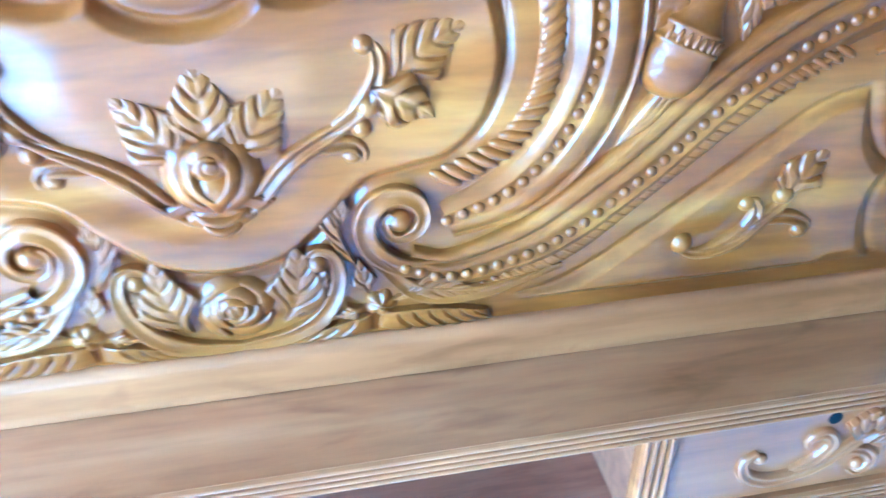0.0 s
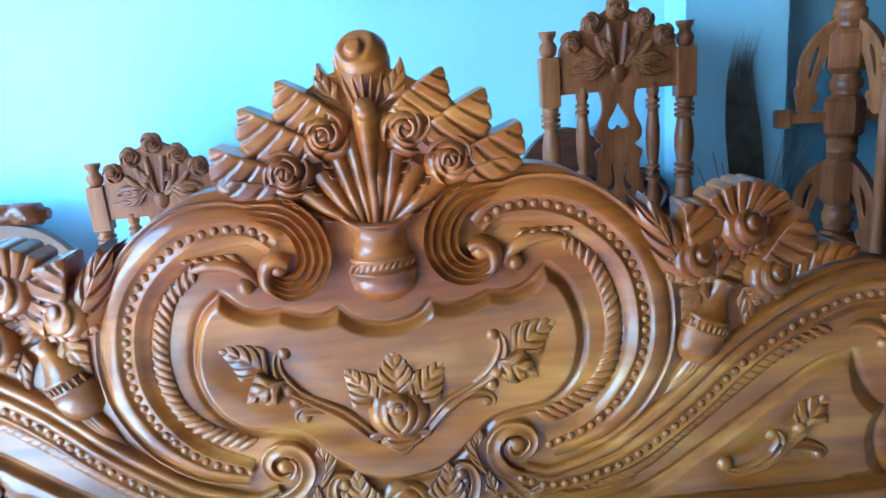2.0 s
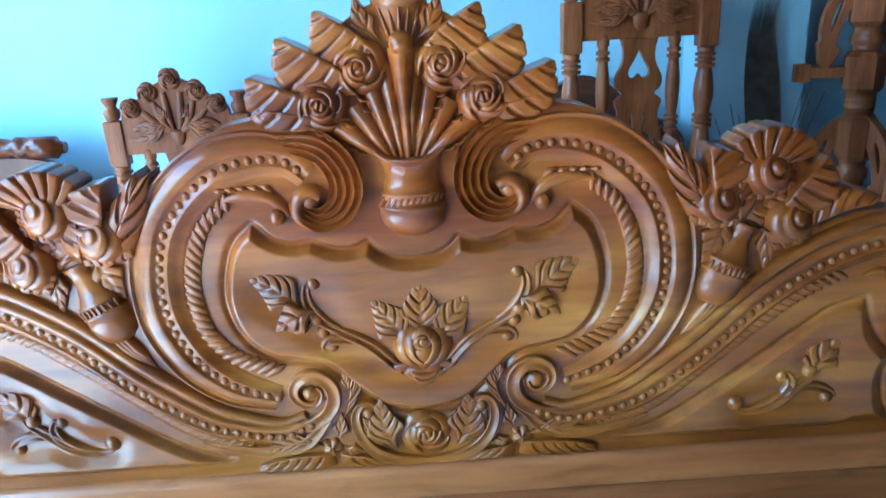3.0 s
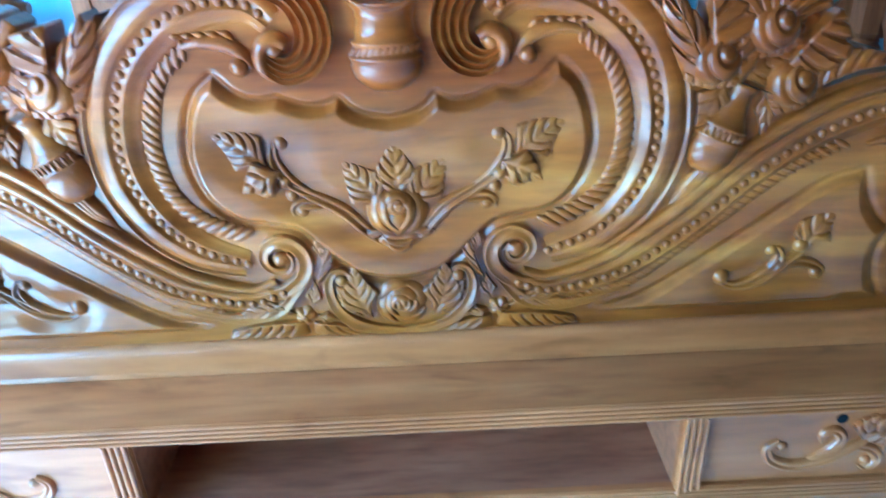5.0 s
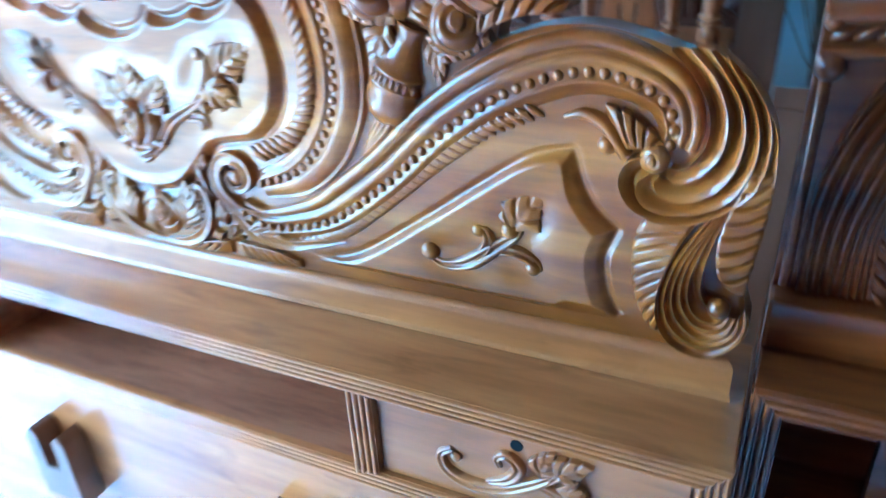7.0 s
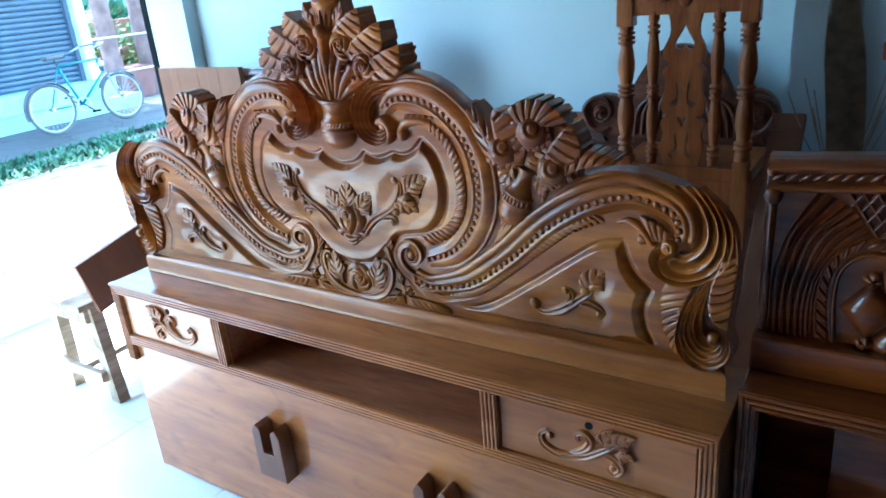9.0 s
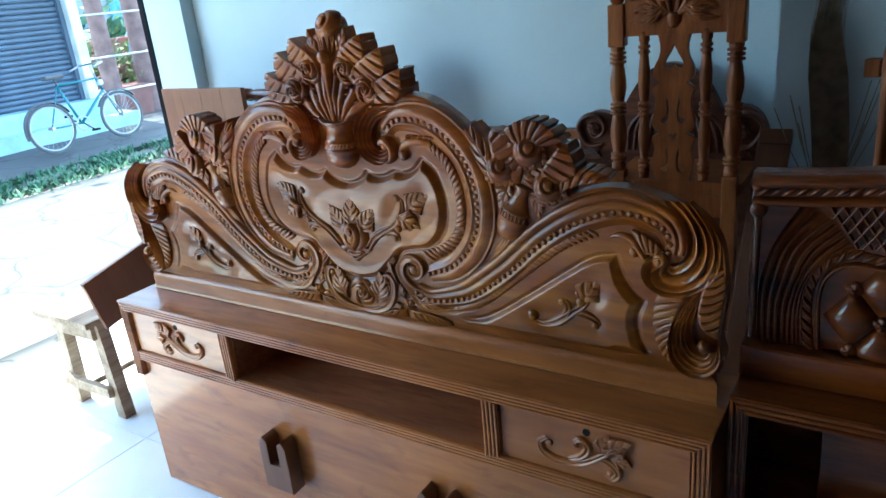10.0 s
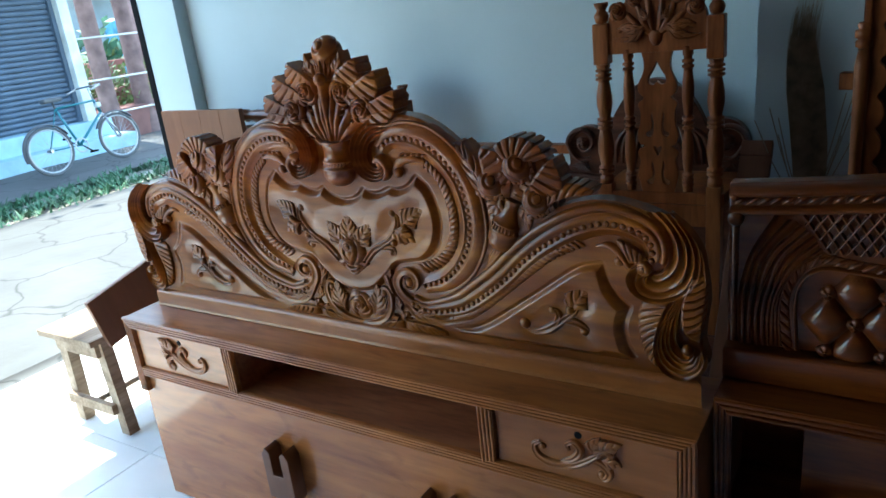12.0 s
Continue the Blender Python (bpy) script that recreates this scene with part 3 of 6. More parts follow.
# added above the view to keep the sun off steps, bicycle and verge
block("awning", (-9.65, -4.2, 3.3), (-7.70, 5.57, 3.38), FARWALL, shop, "unseen flat canopy added to shade the steps and bicycle", 0.005)
prof = [(0.0, 0.0), (0.020, 0.010), (0.030, 0.032), (0.020, 0.058), (0.0, 0.070)]
sl_me = bpy.data.meshes.new("slat")
sl_me.from_pydata([(-9.41 + a, y, b) for y in (1.4, 4.87) for a, b in prof], [], [(i, i + 1, i + 6, i + 5) for i in range(4)])
sl_me.materials.append(SHUTTER)
shut = block("shutter", (-9.45, 1.4, 0.42), (-9.425, 4.87, 2.9), SHUTTER, shop, "dark blue ribbed roller shutter", 0)
for k in range(34):
    shared("slat", sl_me, pose(0, 0, 0.43 + 0.074 * k), shut)
stand(shop, (-9.35, 2.0, -0.03))
shop.location.y += 0.12

# the yard beside it: red earth, fence, trees and shrubs
tagged(block("red_bank", (-16, 5.45, -0.25), (-9.72, 14, 0.46), BRICKRED, None, "bare red earth of the yard", 0.05), "", "ground", kind="structure")
fence = thing("yard_fence", "thin pale pipe fence with two rails round a yard", "fence")
for zz in (0.46, 0.98, 1.60):
    part("rail", tube(bmesh.new(), (-9.25, 5.10, zz), (-9.10, 8.9, zz), 0.014), FENCE, fence)
for yy in (6.35, 8.8):
    part("fence_post", tube(bmesh.new(), (-9.17, yy, -0.05), (-9.17, yy, 1.68), 0.022), FENCE, fence)
stand(fence, (-9.15, 6.0, -0.03))
ramp_log = thing("red_timber", "reddish sawn timber leaning in the yard", "timber")
block("timber", (-0.06, -1.1, -0.10), (0.06, 1.1, 0.10), BRICKRED, ramp_log, "", 0.01)
ramp_log.matrix_basis = pose(-10.3, 6.3, 0.62, 12, 0, 10)
wallr = thing("yard_wall", "low red brick wall behind the yard", "wall")
block("wall", (-14.2, 5.0, -0.1), (-14.0, 14, 1.1), BRICKRED, wallr, "", 0.01)
block("door", (-13.99, 9.2, 0.3), (-13.95, 9.6, 1.0), BLUEBOX, wallr, "faded blue shutter", 0.005)
stand(wallr, (-14.1, 8, 0))


def tree(x, y, r, h, seed):
    q = random.Random(seed)
    t = thing("tree", "brown-barked roadside tree with a green crown", "tree", "trees in the yard")
    rows = []
    for i in range(12):
        s = i / 11
        rr_ = r * (1 - 0.45 * s) * (1.25 if i == 0 else 1)
        for j in range(12):
            a = 2 * math.pi * j / 12
            w = rr_ * (1 + 0.12 * noise.noise((math.cos(a) * 1.5, math.sin(a) * 1.5, s * 5 + seed)))
            rows.append((x + w * math.cos(a) + 0.10 * math.sin(s * 3 + seed), y + w * math.sin(a) + 0.08 * s, -0.1 + h * s))
    solid("trunk", rows, grid_faces(12, 12, wrap=True), BARK, t)
    lv, lf = [], []
    tips = []
    for k in range(6):
        a = k * 1.05 + q.random()
        b = Vector((x, y, h * q.uniform(0.7, 0.95)))
        e = b + Vector((math.cos(a), math.sin(a), 0.6)) * q.uniform(0.9, 1.8)
        part("limb", tube(bmesh.new(), b, e, r * 0.32, r * 0.10, 7), BARK, t, "", True)
        tips.append(e)
    for k in range(1500):
        c = q.choice(tips)
        p = Vector([c[i] + q.gauss(0, 0.55) for i in range(3)])
        d = Vector((q.gauss(0, 1), q.gauss(0, 1), q.gauss(0, 1))).normalized()
        u = d.orthogonal().normalized()
        w = d.cross(u)
        s = q.uniform(0.06, 0.12)
        n0 = len(lv)
        lv += [p - u * s, p + w * s * 0.5, p + u * s, p - w * s * 0.5]
        lf.append((n0, n0 + 1, n0 + 2, n0 + 3))
    solid("crown", lv, lf, LEAFY, t, "", False)
    return stand(t, (x, y, -0.1))


tree(-9.85, 5.8, 0.15, 7.6, 1)
tree(-9.95, 6.55, 0.15, 7.9, 2)
tree(-13.5, 9.2, 0.2, 8.4, 3)
tree(-14.5, 6.4, 0.2, 8.8, 5)


def shrub(x, y, r, seed):
    q = random.Random(seed)
    t = thing("shrub", "leafy yellow-green shrub in the yard", "shrub", "yard shrubs")
    lv, lf = [], []
    for k in range(420):
        p = Vector((x + q.gauss(0, r * 0.5), y + q.gauss(0, r * 0.5), 0.46 + abs(q.gauss(0.22, r * 0.35))))
        d = Vector((q.gauss(0, 1), q.gauss(0, 1), q.gauss(0, 1))).normalized()
        u = d.orthogonal().normalized()
        w = d.cross(u)
        s = q.uniform(0.03, 0.07)
        n0 = len(lv)
        lv += [p - u * s, p + w * s * 0.5, p + u * s, p - w * s * 0.5]
        lf.append((n0, n0 + 1, n0 + 2, n0 + 3))
    solid("foliage", lv, lf, LEAFY, t, "", False)
    bm = bmesh.new()
    for k in range(5):
        tube(bm, (x, y, 0.45), (x + q.gauss(0, r * 0.3), y + q.gauss(0, r * 0.3), 0.90), 0.012, 0.005, 6)
    part("stems", bm, BARK, t)
    return stand(t, (x, y, 0.46))


for sx_, sy_, sr_, ss_ in ((-11.6, 8.2, 0.8, 4), (-10.4, 6.6, 0.5, 5), (-10.6, 5.9, 0.7, 1), (-10.9, 7.3, 0.8, 2), (-11.2, 6.6, 0.6, 3)):
    shrub(sx_, sy_, sr_, ss_)

q = random.Random(21)
lv, lf = [], []
for k in range(9000):
    p = Vector((q.gauss(-16.5, 0.9), q.uniform(1, 24), abs(q.gauss(0, 0.7))))
    d = Vector((q.gauss(0, 1), q.gauss(0, 1), q.gauss(0, 1))).normalized()
    u = d.orthogonal().normalized()
    w = d.cross(u)
    s = q.uniform(0.14, 0.30)
    n0 = len(lv)
    lv += [p - u * s, p + w * s * 0.5, p + u * s, p - w * s * 0.5]
    lf.append((n0, n0 + 1, n0 + 2, n0 + 3))
tagged(solid("far_woods", lv, lf, GRASS, None, "dense dark green bushes beyond the yard", False), "", "bushes", kind="stuff")

house = thing("far_house", "low weathered grey-blue house beyond the yard", "house")
block("wall", (-24, 3, -0.1), (-20, 22, 3.2), FARWALL, house, "", 0.02)
plate("roof", [[(-25.0, 3.1), (-22, 4.4), (-19.2, 3.1), (-22, 4.25)]], 2.5, 20, DARKWOOD, house, "", 0.001)
for k in range(4):
    w = block("window", (-19.99, 5 + 4 * k, 1.0), (-19.93, 6.1 + 4 * k, 2.1), BLUEBOX, house, "", 0.01)
stand(house, (-22, 12, -0.1))


# ---- the bicycle ----
def wheel(cx, cy, cz, r, parent):
    hub = part("wheel", tube(bmesh.new(), (cx - 0.05, cy, cz), (cx + 0.05, cy, cz), 0.022), STEEL, parent)
    for nm, rad, thk, mt in (("tyre", r - 0.018, 0.018, RUBBER), ("rim", r - 0.045, 0.011, STEEL)):
        v = []
        for i in range(48):
            a = 2 * math.pi * i / 48
            for j in range(8):
                b = 2 * math.pi * j / 8
                q = rad + thk * math.cos(b)
                v.append((cx + thk * math.sin(b), cy + q * math.cos(a), cz + q * math.sin(a)))
        f = [(i * 8 + j, i * 8 + (j + 1) % 8, (i + 1) % 48 * 8 + (j + 1) % 8, (i + 1) % 48 * 8 + j) for i in range(48) for j in range(8)]
        solid(nm, v, f, mt, hub)
    for i in range(24):
        a = 2 * math.pi * i / 24
        part("spoke", tube(bmesh.new(), (cx + (0.02 if i % 2 else -0.02), cy, cz), (cx, cy + (r - 0.05) * math.cos(a), cz + (r - 0.05) * math.sin(a)), 0.0018, None, 4), STEEL, hub)
    return hub


bike = thing("bicycle", "teal-framed bicycle with black mudguards parked before the blue steps", "bicycle")
BX, R = -7.75, 0.31
rear, front = (BX, 3.87, R), (BX, 4.86, R)
wheel(*rear, R, bike)
wheel(*front, R, bike)
bb, seat_t, head_t, head_b = (BX, 4.27, 0.30), (BX, 4.10, 0.80), (BX, 4.64, 0.82), (BX, 4.69, 0.66)
bm = bmesh.new()
for a, b, q in ((bb, seat_t, 0.016), (seat_t, head_t, 0.015), (bb, head_b, 0.017), (head_t, head_b, 0.018), (bb, rear, 0.010), (seat_t, rear, 0.009)):
    tube(bm, a, b, q)
part("frame", bm, TEAL, bike, "teal painted tube frame", True)
bm = tube(bmesh.new(), head_b, (BX + 0.045, 4.86, R), 0.011)
tube(bm, head_b, (BX - 0.045, 4.86, R), 0.011)
part("fork", bm, STEEL, bike, "", True)
bm = tube(bmesh.new(), head_t, (BX, 4.61, 0.98), 0.012)
tube(bm, (BX - 0.27, 4.62, 1.0), (BX + 0.27, 4.62, 1.0), 0.011)
tube(bm, (BX - 0.27, 4.62, 1.0), (BX - 0.27, 4.47, 0.95), 0.013)
tube(bm, (BX + 0.27, 4.62, 1.0), (BX + 0.27, 4.47, 0.95), 0.013)
part("handlebar", bm, STEEL, bike, "", True)
bm = box(bmesh.new(), (BX - 0.07, 3.96, 0.88), (BX + 0.07, 4.20, 0.94), 0.025)
tube(bm, seat_t, (BX, 4.09, 0.90), 0.012)
part("saddle", bm, RUBBER, bike, "black saddle", True)
for nm, (cx, cy, cz), a0, a1 in (("mudguard", rear, 0.5, 3.4), ("mudguard", front, 0.7, 2.7)):
    v = []
    for i in range(24):
        a = a0 + (a1 - a0) * i / 23
        for dx, dr in ((-0.03, 0.012), (-0.018, 0.026), (0.018, 0.026), (0.03, 0.012)):
            v.append((cx + dx, cy + (R + dr) * math.cos(a), cz + (R + dr) * math.sin(a)))
    solid(nm, v, grid_faces(24, 4), RUBBER, bike, "dusty black mudguard")
for s in (1, -1):
    bm = tube(bmesh.new(), (BX + 0.05 * s, 4.27, 0.30), (BX + 0.06 * s, 4.27 + 0.12 * s, 0.30 - 0.11 * s), 0.009)
    box(bm, (BX + 0.06 * s - 0.04, 4.24 + 0.12 * s, 0.18 - 0.11 * s + 0.11), (BX + 0.06 * s + 0.04, 4.32 + 0.12 * s, 0.205 - 0.11 * s + 0.11), 0.004)
    part("pedal", bm, BLACK, bike)
cv = []
for i in range(32):
    a = 2 * math.pi * i / 32
    for rr_, xx in ((0.095, 0.04), (0.095, 0.046), (0.075, 0.046), (0.075, 0.04)):
        cv.append((BX + xx, 4.27 + rr_ * math.cos(a), 0.30 + rr_ * math.sin(a)))
solid("chainring", cv, [(i * 4 + j, i * 4 + (j + 1) % 4, (i + 1) % 32 * 4 + (j + 1) % 4, (i + 1) % 32 * 4 + j) for i in range(32) for j in range(4)], STEEL, bike)
part("carrier", box(bmesh.new(), (BX - 0.05, 4.70, 0.72), (BX + 0.05, 4.64, 0.79), 0.02), WHITEPOST, bike, "pale wrapped lamp", True)
stand(bike, (BX, 4.2, -0.03))
bike.location.y -= 0.30
bike.rotation_euler = (0, radians(-5), 0)


# ---- the carved headboard ----
head = thing("carved_headboard", "varnished teak headboard carved with scrolls, beads, roses and vases", "headboard")
BACK = 0.045


def edge(*pieces):
    out = []
    for p in pieces:
        out += [tuple(q) for q in (spline(p, max(8, int(length(spline(p, 40)) / 0.008))) if len(p) > 2 else even(np.array(p, float), max(2, int(length(np.array(p, float)) / 0.01))))]
    res = [out[0]]
    for q in out[1:]:
        if math.dist(q, res[-1]) > 1e-4:
            res.append(q)
    return np.array(res)


half = edge(
    [(0, 0.738), (0.80, 0.738)],
    [(0.80, 0.738), (0.845, 0.742), (0.882, 0.757), (0.894, 0.787), (0.884, 0.825), (0.887, 0.87), (0.892, 0.915), (0.889, 0.958), (0.878, 1.005), (0.853, 1.052), (0.815, 1.086), (0.765, 1.107), (0.70, 1.122), (0.64, 1.119), (0.585, 1.101)],
    [(0.585, 1.101), (0.592, 1.15), (0.565, 1.205), (0.51, 1.225), (0.44, 1.20), (0.392, 1.165)],
    [(0.392, 1.165), (0.360, 1.217), (0.310, 1.263), (0.255, 1.295), (0.200, 1.306), (0.155, 1.305)],
    [(0.155, 1.305), (0.165, 1.34), (0.13, 1.385), (0.08, 1.42), (0.035, 1.445), (0.0, 1.45)],
)
outline = np.vstack([half, (half * [-1, 1])[::-1][1:-1]])
panel_half = edge(
    [(0, 1.088), (0.03, 1.093), (0.052, 1.104), (0.066, 1.119)],
    [(0.066, 1.119), (0.085, 1.110), (0.115, 1.111), (0.148, 1.124)],
    [(0.148, 1.124), (0.175, 1.121), (0.205, 1.132), (0.229, 1.156)],
    [(0.229, 1.156), (0.258, 1.128), (0.276, 1.075), (0.277, 1.028), (0.260, 0.982), (0.225, 0.950), (0.182, 0.940), (0.143, 0.930), (0.113, 0.899), (0.070, 0.860), (0.035, 0.846), (0, 0.842)],
)
panel = np.vstack([panel_half, (panel_half * [-1, 1])[::-1][1:-1]])
tri = edge(
    [(0.745, 0.766), (0.30, 0.766)],
    [(0.30, 0.766), (0.376, 0.792), (0.478, 0.861), (0.569, 0.928), (0.628, 0.968), (0.677, 0.981)],
    [(0.677, 0.981), (0.690, 0.940), (0.710, 0.908), (0.733, 0.889)],
    [(0.733, 0.889), (0.720, 0.850), (0.726, 0.805), (0.745, 0.766)],
)


def signed(P, poly):
    """Distance from each point to a closed outline (inside: minus) and the nearest point on it."""
    a, b = poly, np.roll(poly, -1, axis=0)
    best, near, inside = np.full(len(P), 1e9), np.zeros_like(P), np.zeros(len(P), bool)
    for p, q in zip(a, b):
        d = q - p
        L = d @ d
        if L < 1e-12:
            continue
        t = np.clip(((P - p) @ d) / L, 0, 1)
        c = p + t[:, None] * d
        e = np.hypot(*(P - c).T)
        m = e < best
        best[m], near[m] = e[m], c[m]
        cross = (p[1] > P[:, 1]) != (q[1] > P[:, 1])
        xs = p[0] + (P[:, 1] - p[1]) / (q[1] - p[1] + 1e-15) * d[0]
        inside ^= cross & (P[:, 0] < xs)
    return np.where(inside, -best, best), near


CELL = 0.0023
gx, gz = np.arange(-0.905, 0.9051, CELL), np.arange(0.730, 1.462, CELL)
G = np.stack(np.meshgrid(gx, gz, indexing="ij"), -1).reshape(-1, 2)
sd, near = signed(G, outline)
N = len(gz)
keep = (sd < 0).reshape(len(gx), N)
quad = keep[:-1, :-1] | keep[1:, :-1] | keep[1:, 1:] | keep[:-1, 1:]
P2 = np.where((sd > 0)[:, None], near, G)
used = np.zeros(len(G), bool)
qi, qj = np.nonzero(quad)
idx = np.stack([qi * N + qj, (qi + 1) * N + qj, (qi + 1) * N + qj + 1, qi * N + qj + 1], 1)
used[idx.ravel()] = True
remap = np.cumsum(used) - 1
V = P2[used]


def smooth01(t):
    t = np.clip(t, 0, 1)
    return t * t * (3 - 2 * t)


sp_, _ = signed(V, panel)
st_, _ = signed(np.abs(V) * [1, 1], tri)
se_, _ = signed(V, outline)


def hollow(P, lines, width):
    """How deep the ground is scooped round some open lines: 1 along them, falling off softly."""
    total = np.zeros(len(P))
    for ln in lines:
        for p, q in zip(ln[:-1], ln[1:]):
            p, q = np.array(p, float), np.array(q, float)
            k = max(2, int(np.linalg.norm(q - p) / 0.006))
            for t in (np.arange(k) + 0.5) / k:
                total += np.exp(-(((P - p - (q - p) * t) ** 2).sum(1)) / width**2) * np.linalg.norm(q - p) / k
    return 1 - np.exp(-total / (0.8 * width))


A = np.abs(V)
gouge = hollow(A, [[(0, 0.92), (0.05, 0.935), (0.10, 0.975), (0.15, 1.01), (0.20, 1.045), (0.235, 1.075)], [(0, 1.04), (0, 0.93)], [(0.065, 1.022), (0, 0.96)], [(0.15, 1.01), (0.155, 1.055)], [(0.11, 0.98), (0.135, 0.965)]], 0.030)
gouge_t = hollow(A, [[(0.487, 0.818), (0.545, 0.812), (0.60, 0.855), (0.642, 0.908)], [(0.58, 0.84), (0.637, 0.822)], [(0.55, 0.82), (0.562, 0.858)], [(0.605, 0.87), (0.610, 0.905)]], 0.024)
deep = -0.011 * np.clip(-sp_ / 0.011, 0, 1) + 0.005 * np.exp(-(((sp_ - 0.003) / 0.0045) ** 2))
deep += 0.0078 * gouge * smooth01(-sp_ / 0.02)
steep = 0.009 + 0.010 * smooth01((A[:, 0] - 0.66) / 0.02)
deep += -0.010 * np.clip(-st_ / steep, 0, 1) * (A[:, 1] > 0.76) + 0.004 * np.exp(-(((st_ - 0.003) / 0.005) ** 2)) * (V[:, 1] > 0.775)
deep += 0.0088 * gouge_t * smooth01(-st_ / 0.02)
deep += 0.004 * smooth01((se_ + 0.006) / 0.006)
VV = [(x, d, z) for (x, z), d in zip(V, deep)]
FF = [tuple(int(remap[k]) for k in q) for q in idx]
rim = len(VV)
VV += [(x, BACK, z) for x, z in outline]
m = len(outline)
edge_front = len(VV)
VV += [(x, 0.004, z) for x, z in outline]
FF += [(edge_front + i, edge_front + (i + 1) % m, rim + (i + 1) % m, rim + i) for i in range(m)]
FF.append(tuple(range(rim, rim + m)))
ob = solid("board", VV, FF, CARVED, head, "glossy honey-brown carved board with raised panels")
ob.data.polygons.foreach_set("use_smooth", [len(p.vertices) == 4 for p in ob.data.polygons])

# shared small pieces: beads of the strings, slanted lozenges of the ropes
bm = bmesh.new()
bmesh.ops.create_uvsphere(bm, u_segments=12, v_segments=8, radius=0.0062, matrix=Matrix.Diagonal((1, 0.7, 1, 1)))
bead_me = bpy.data.meshes.new("bead")
bm.to_mesh(bead_me)
bm.free()
bead_me.materials.append(CARVED)
bead_me.polygons.foreach_set("use_smooth", [True] * len(bead_me.polygons))


def lozenge(sx):
    bm = bmesh.new()
    bmesh.ops.create_uvsphere(bm, u_segments=10, v_segments=6, radius=1, matrix=pose(0, 0, 0, 0, -38 * sx, 0) @ Matrix.Diagonal((0.0056, 0.0050, 0.0165, 1)))
    me = bpy.data.meshes.new("rope_lozenge")
    bm.to_mesh(me)
    bm.free()
    me.materials.append(CARVED)
    me.polygons.foreach_set("use_smooth", [True] * len(me.polygons))
    return me


def turn_of(c, i, sx):
    a, b = c[max(0, i - 1)], c[min(len(c) - 1, i + 1)]
    return -math.degrees(math.atan2(b[1] - a[1], sx * (b[0] - a[0])))


def string(c, step, sx, y):
    pts = even(c, max(2, round(length(c) / step)))
    for x, z in pts:
        shared("bead", bead_me, pose(sx * x, y, z), head)


def rope(c, step, sx, y, me, scale=(1, 1)):
    pts = even(c, max(2, round(length(c) / step)))
    for i, (x, z) in enumerate(pts):
        s = scale[0] + (scale[1] - scale[0]) * i / (len(pts) - 1)
        shared("rope_lozenge", me, pose(sx * x, y, z, 0, turn_of(pts, i, sx), 0) @ Matrix.Scale(s, 4), head)


def fan(name, c, table, sx, h, count=5, scoop=0.65, y0=0.0):
    """Nested flutes round a centre; table: rows of (degrees, radius of the outermost, radius of the innermost)."""
    lines = []
    for k in range(count):
        f = k / (count - 1)
        lines.append([(c[0] + (ro + (ri - ro) * f) * math.cos(radians(a)), c[1] + (ro + (ri - ro) * f) * math.sin(radians(a))) for a, ro, ri in table])
    flutes(name, lines, h, CARVED, head, sx, y0, scoop)


PROF_A = [(-0.036, -0.006), (-0.034, 0.0), (-0.028, 0.001), (-0.020, 0.005), (-0.013, 0.011), (-0.010, 0.012), (-0.0085, 0.009), (0.0085, 0.009), (0.010, 0.012), (0.014, 0.013), (0.022, 0.012), (0.030, 0.010), (0.036, 0.006), (0.039, 0.003), (0.041, 0.008), (0.0445, 0.009), (0.046, 0.004), (0.0465, -0.02)]
PROF_B = [(-0.030, -0.006), (-0.028, 0.0), (-0.022, 0.002), (-0.014, 0.008), (-0.0095, 0.011), (-0.008, 0.0085), (0.008, 0.0085), (0.0095, 0.011), (0.016, 0.012), (0.022, 0.010), (0.0245, 0.003), (0.027, 0.010), (0.034, 0.014), (0.041, 0.013), (0.045, 0.009), (0.047, 0.0), (0.047, -0.02)]
line_a = spline([(0.141, 1.224), (0.168, 1.247), (0.215, 1.252), (0.267, 1.238), (0.316, 1.201), (0.349, 1.155), (0.365, 1.100), (0.368, 1.045), (0.357, 0.997), (0.328, 0.946), (0.283, 0.906), (0.222, 0.882)], 110)
line_b = spline([(0.178, 0.829), (0.222, 0.813), (0.285, 0.823), (0.347, 0.847), (0.435, 0.913), (0.514, 0.987), (0.587, 1.038), (0.648, 1.066), (0.697, 1.076), (0.742, 1.068), (0.776, 1.050), (0.788, 1.024), (0.786, 1.003)], 130)
rope_a = spline([(0.258, 1.193), (0.296, 1.158), (0.318, 1.104), (0.323, 1.048), (0.311, 0.994), (0.276, 0.953), (0.222, 0.927)], 60)
rope_b = spline([(0.270, 0.790), (0.352, 0.824), (0.427, 0.882), (0.507, 0.949), (0.571, 0.996), (0.632, 1.026)], 60)
VASE = [(0.0, 0.018), (0.05, 0.030), (0.16, 0.043), (0.28, 0.0475), (0.36, 0.046), (0.37, 0.049), (0.41, 0.049), (0.42, 0.045), (0.53, 0.042), (0.54, 0.045), (0.57, 0.045), (0.58, 0.041), (0.70, 0.0375), (0.80, 0.036), (0.90, 0.038), (0.97, 0.044), (1.0, 0.0455)]

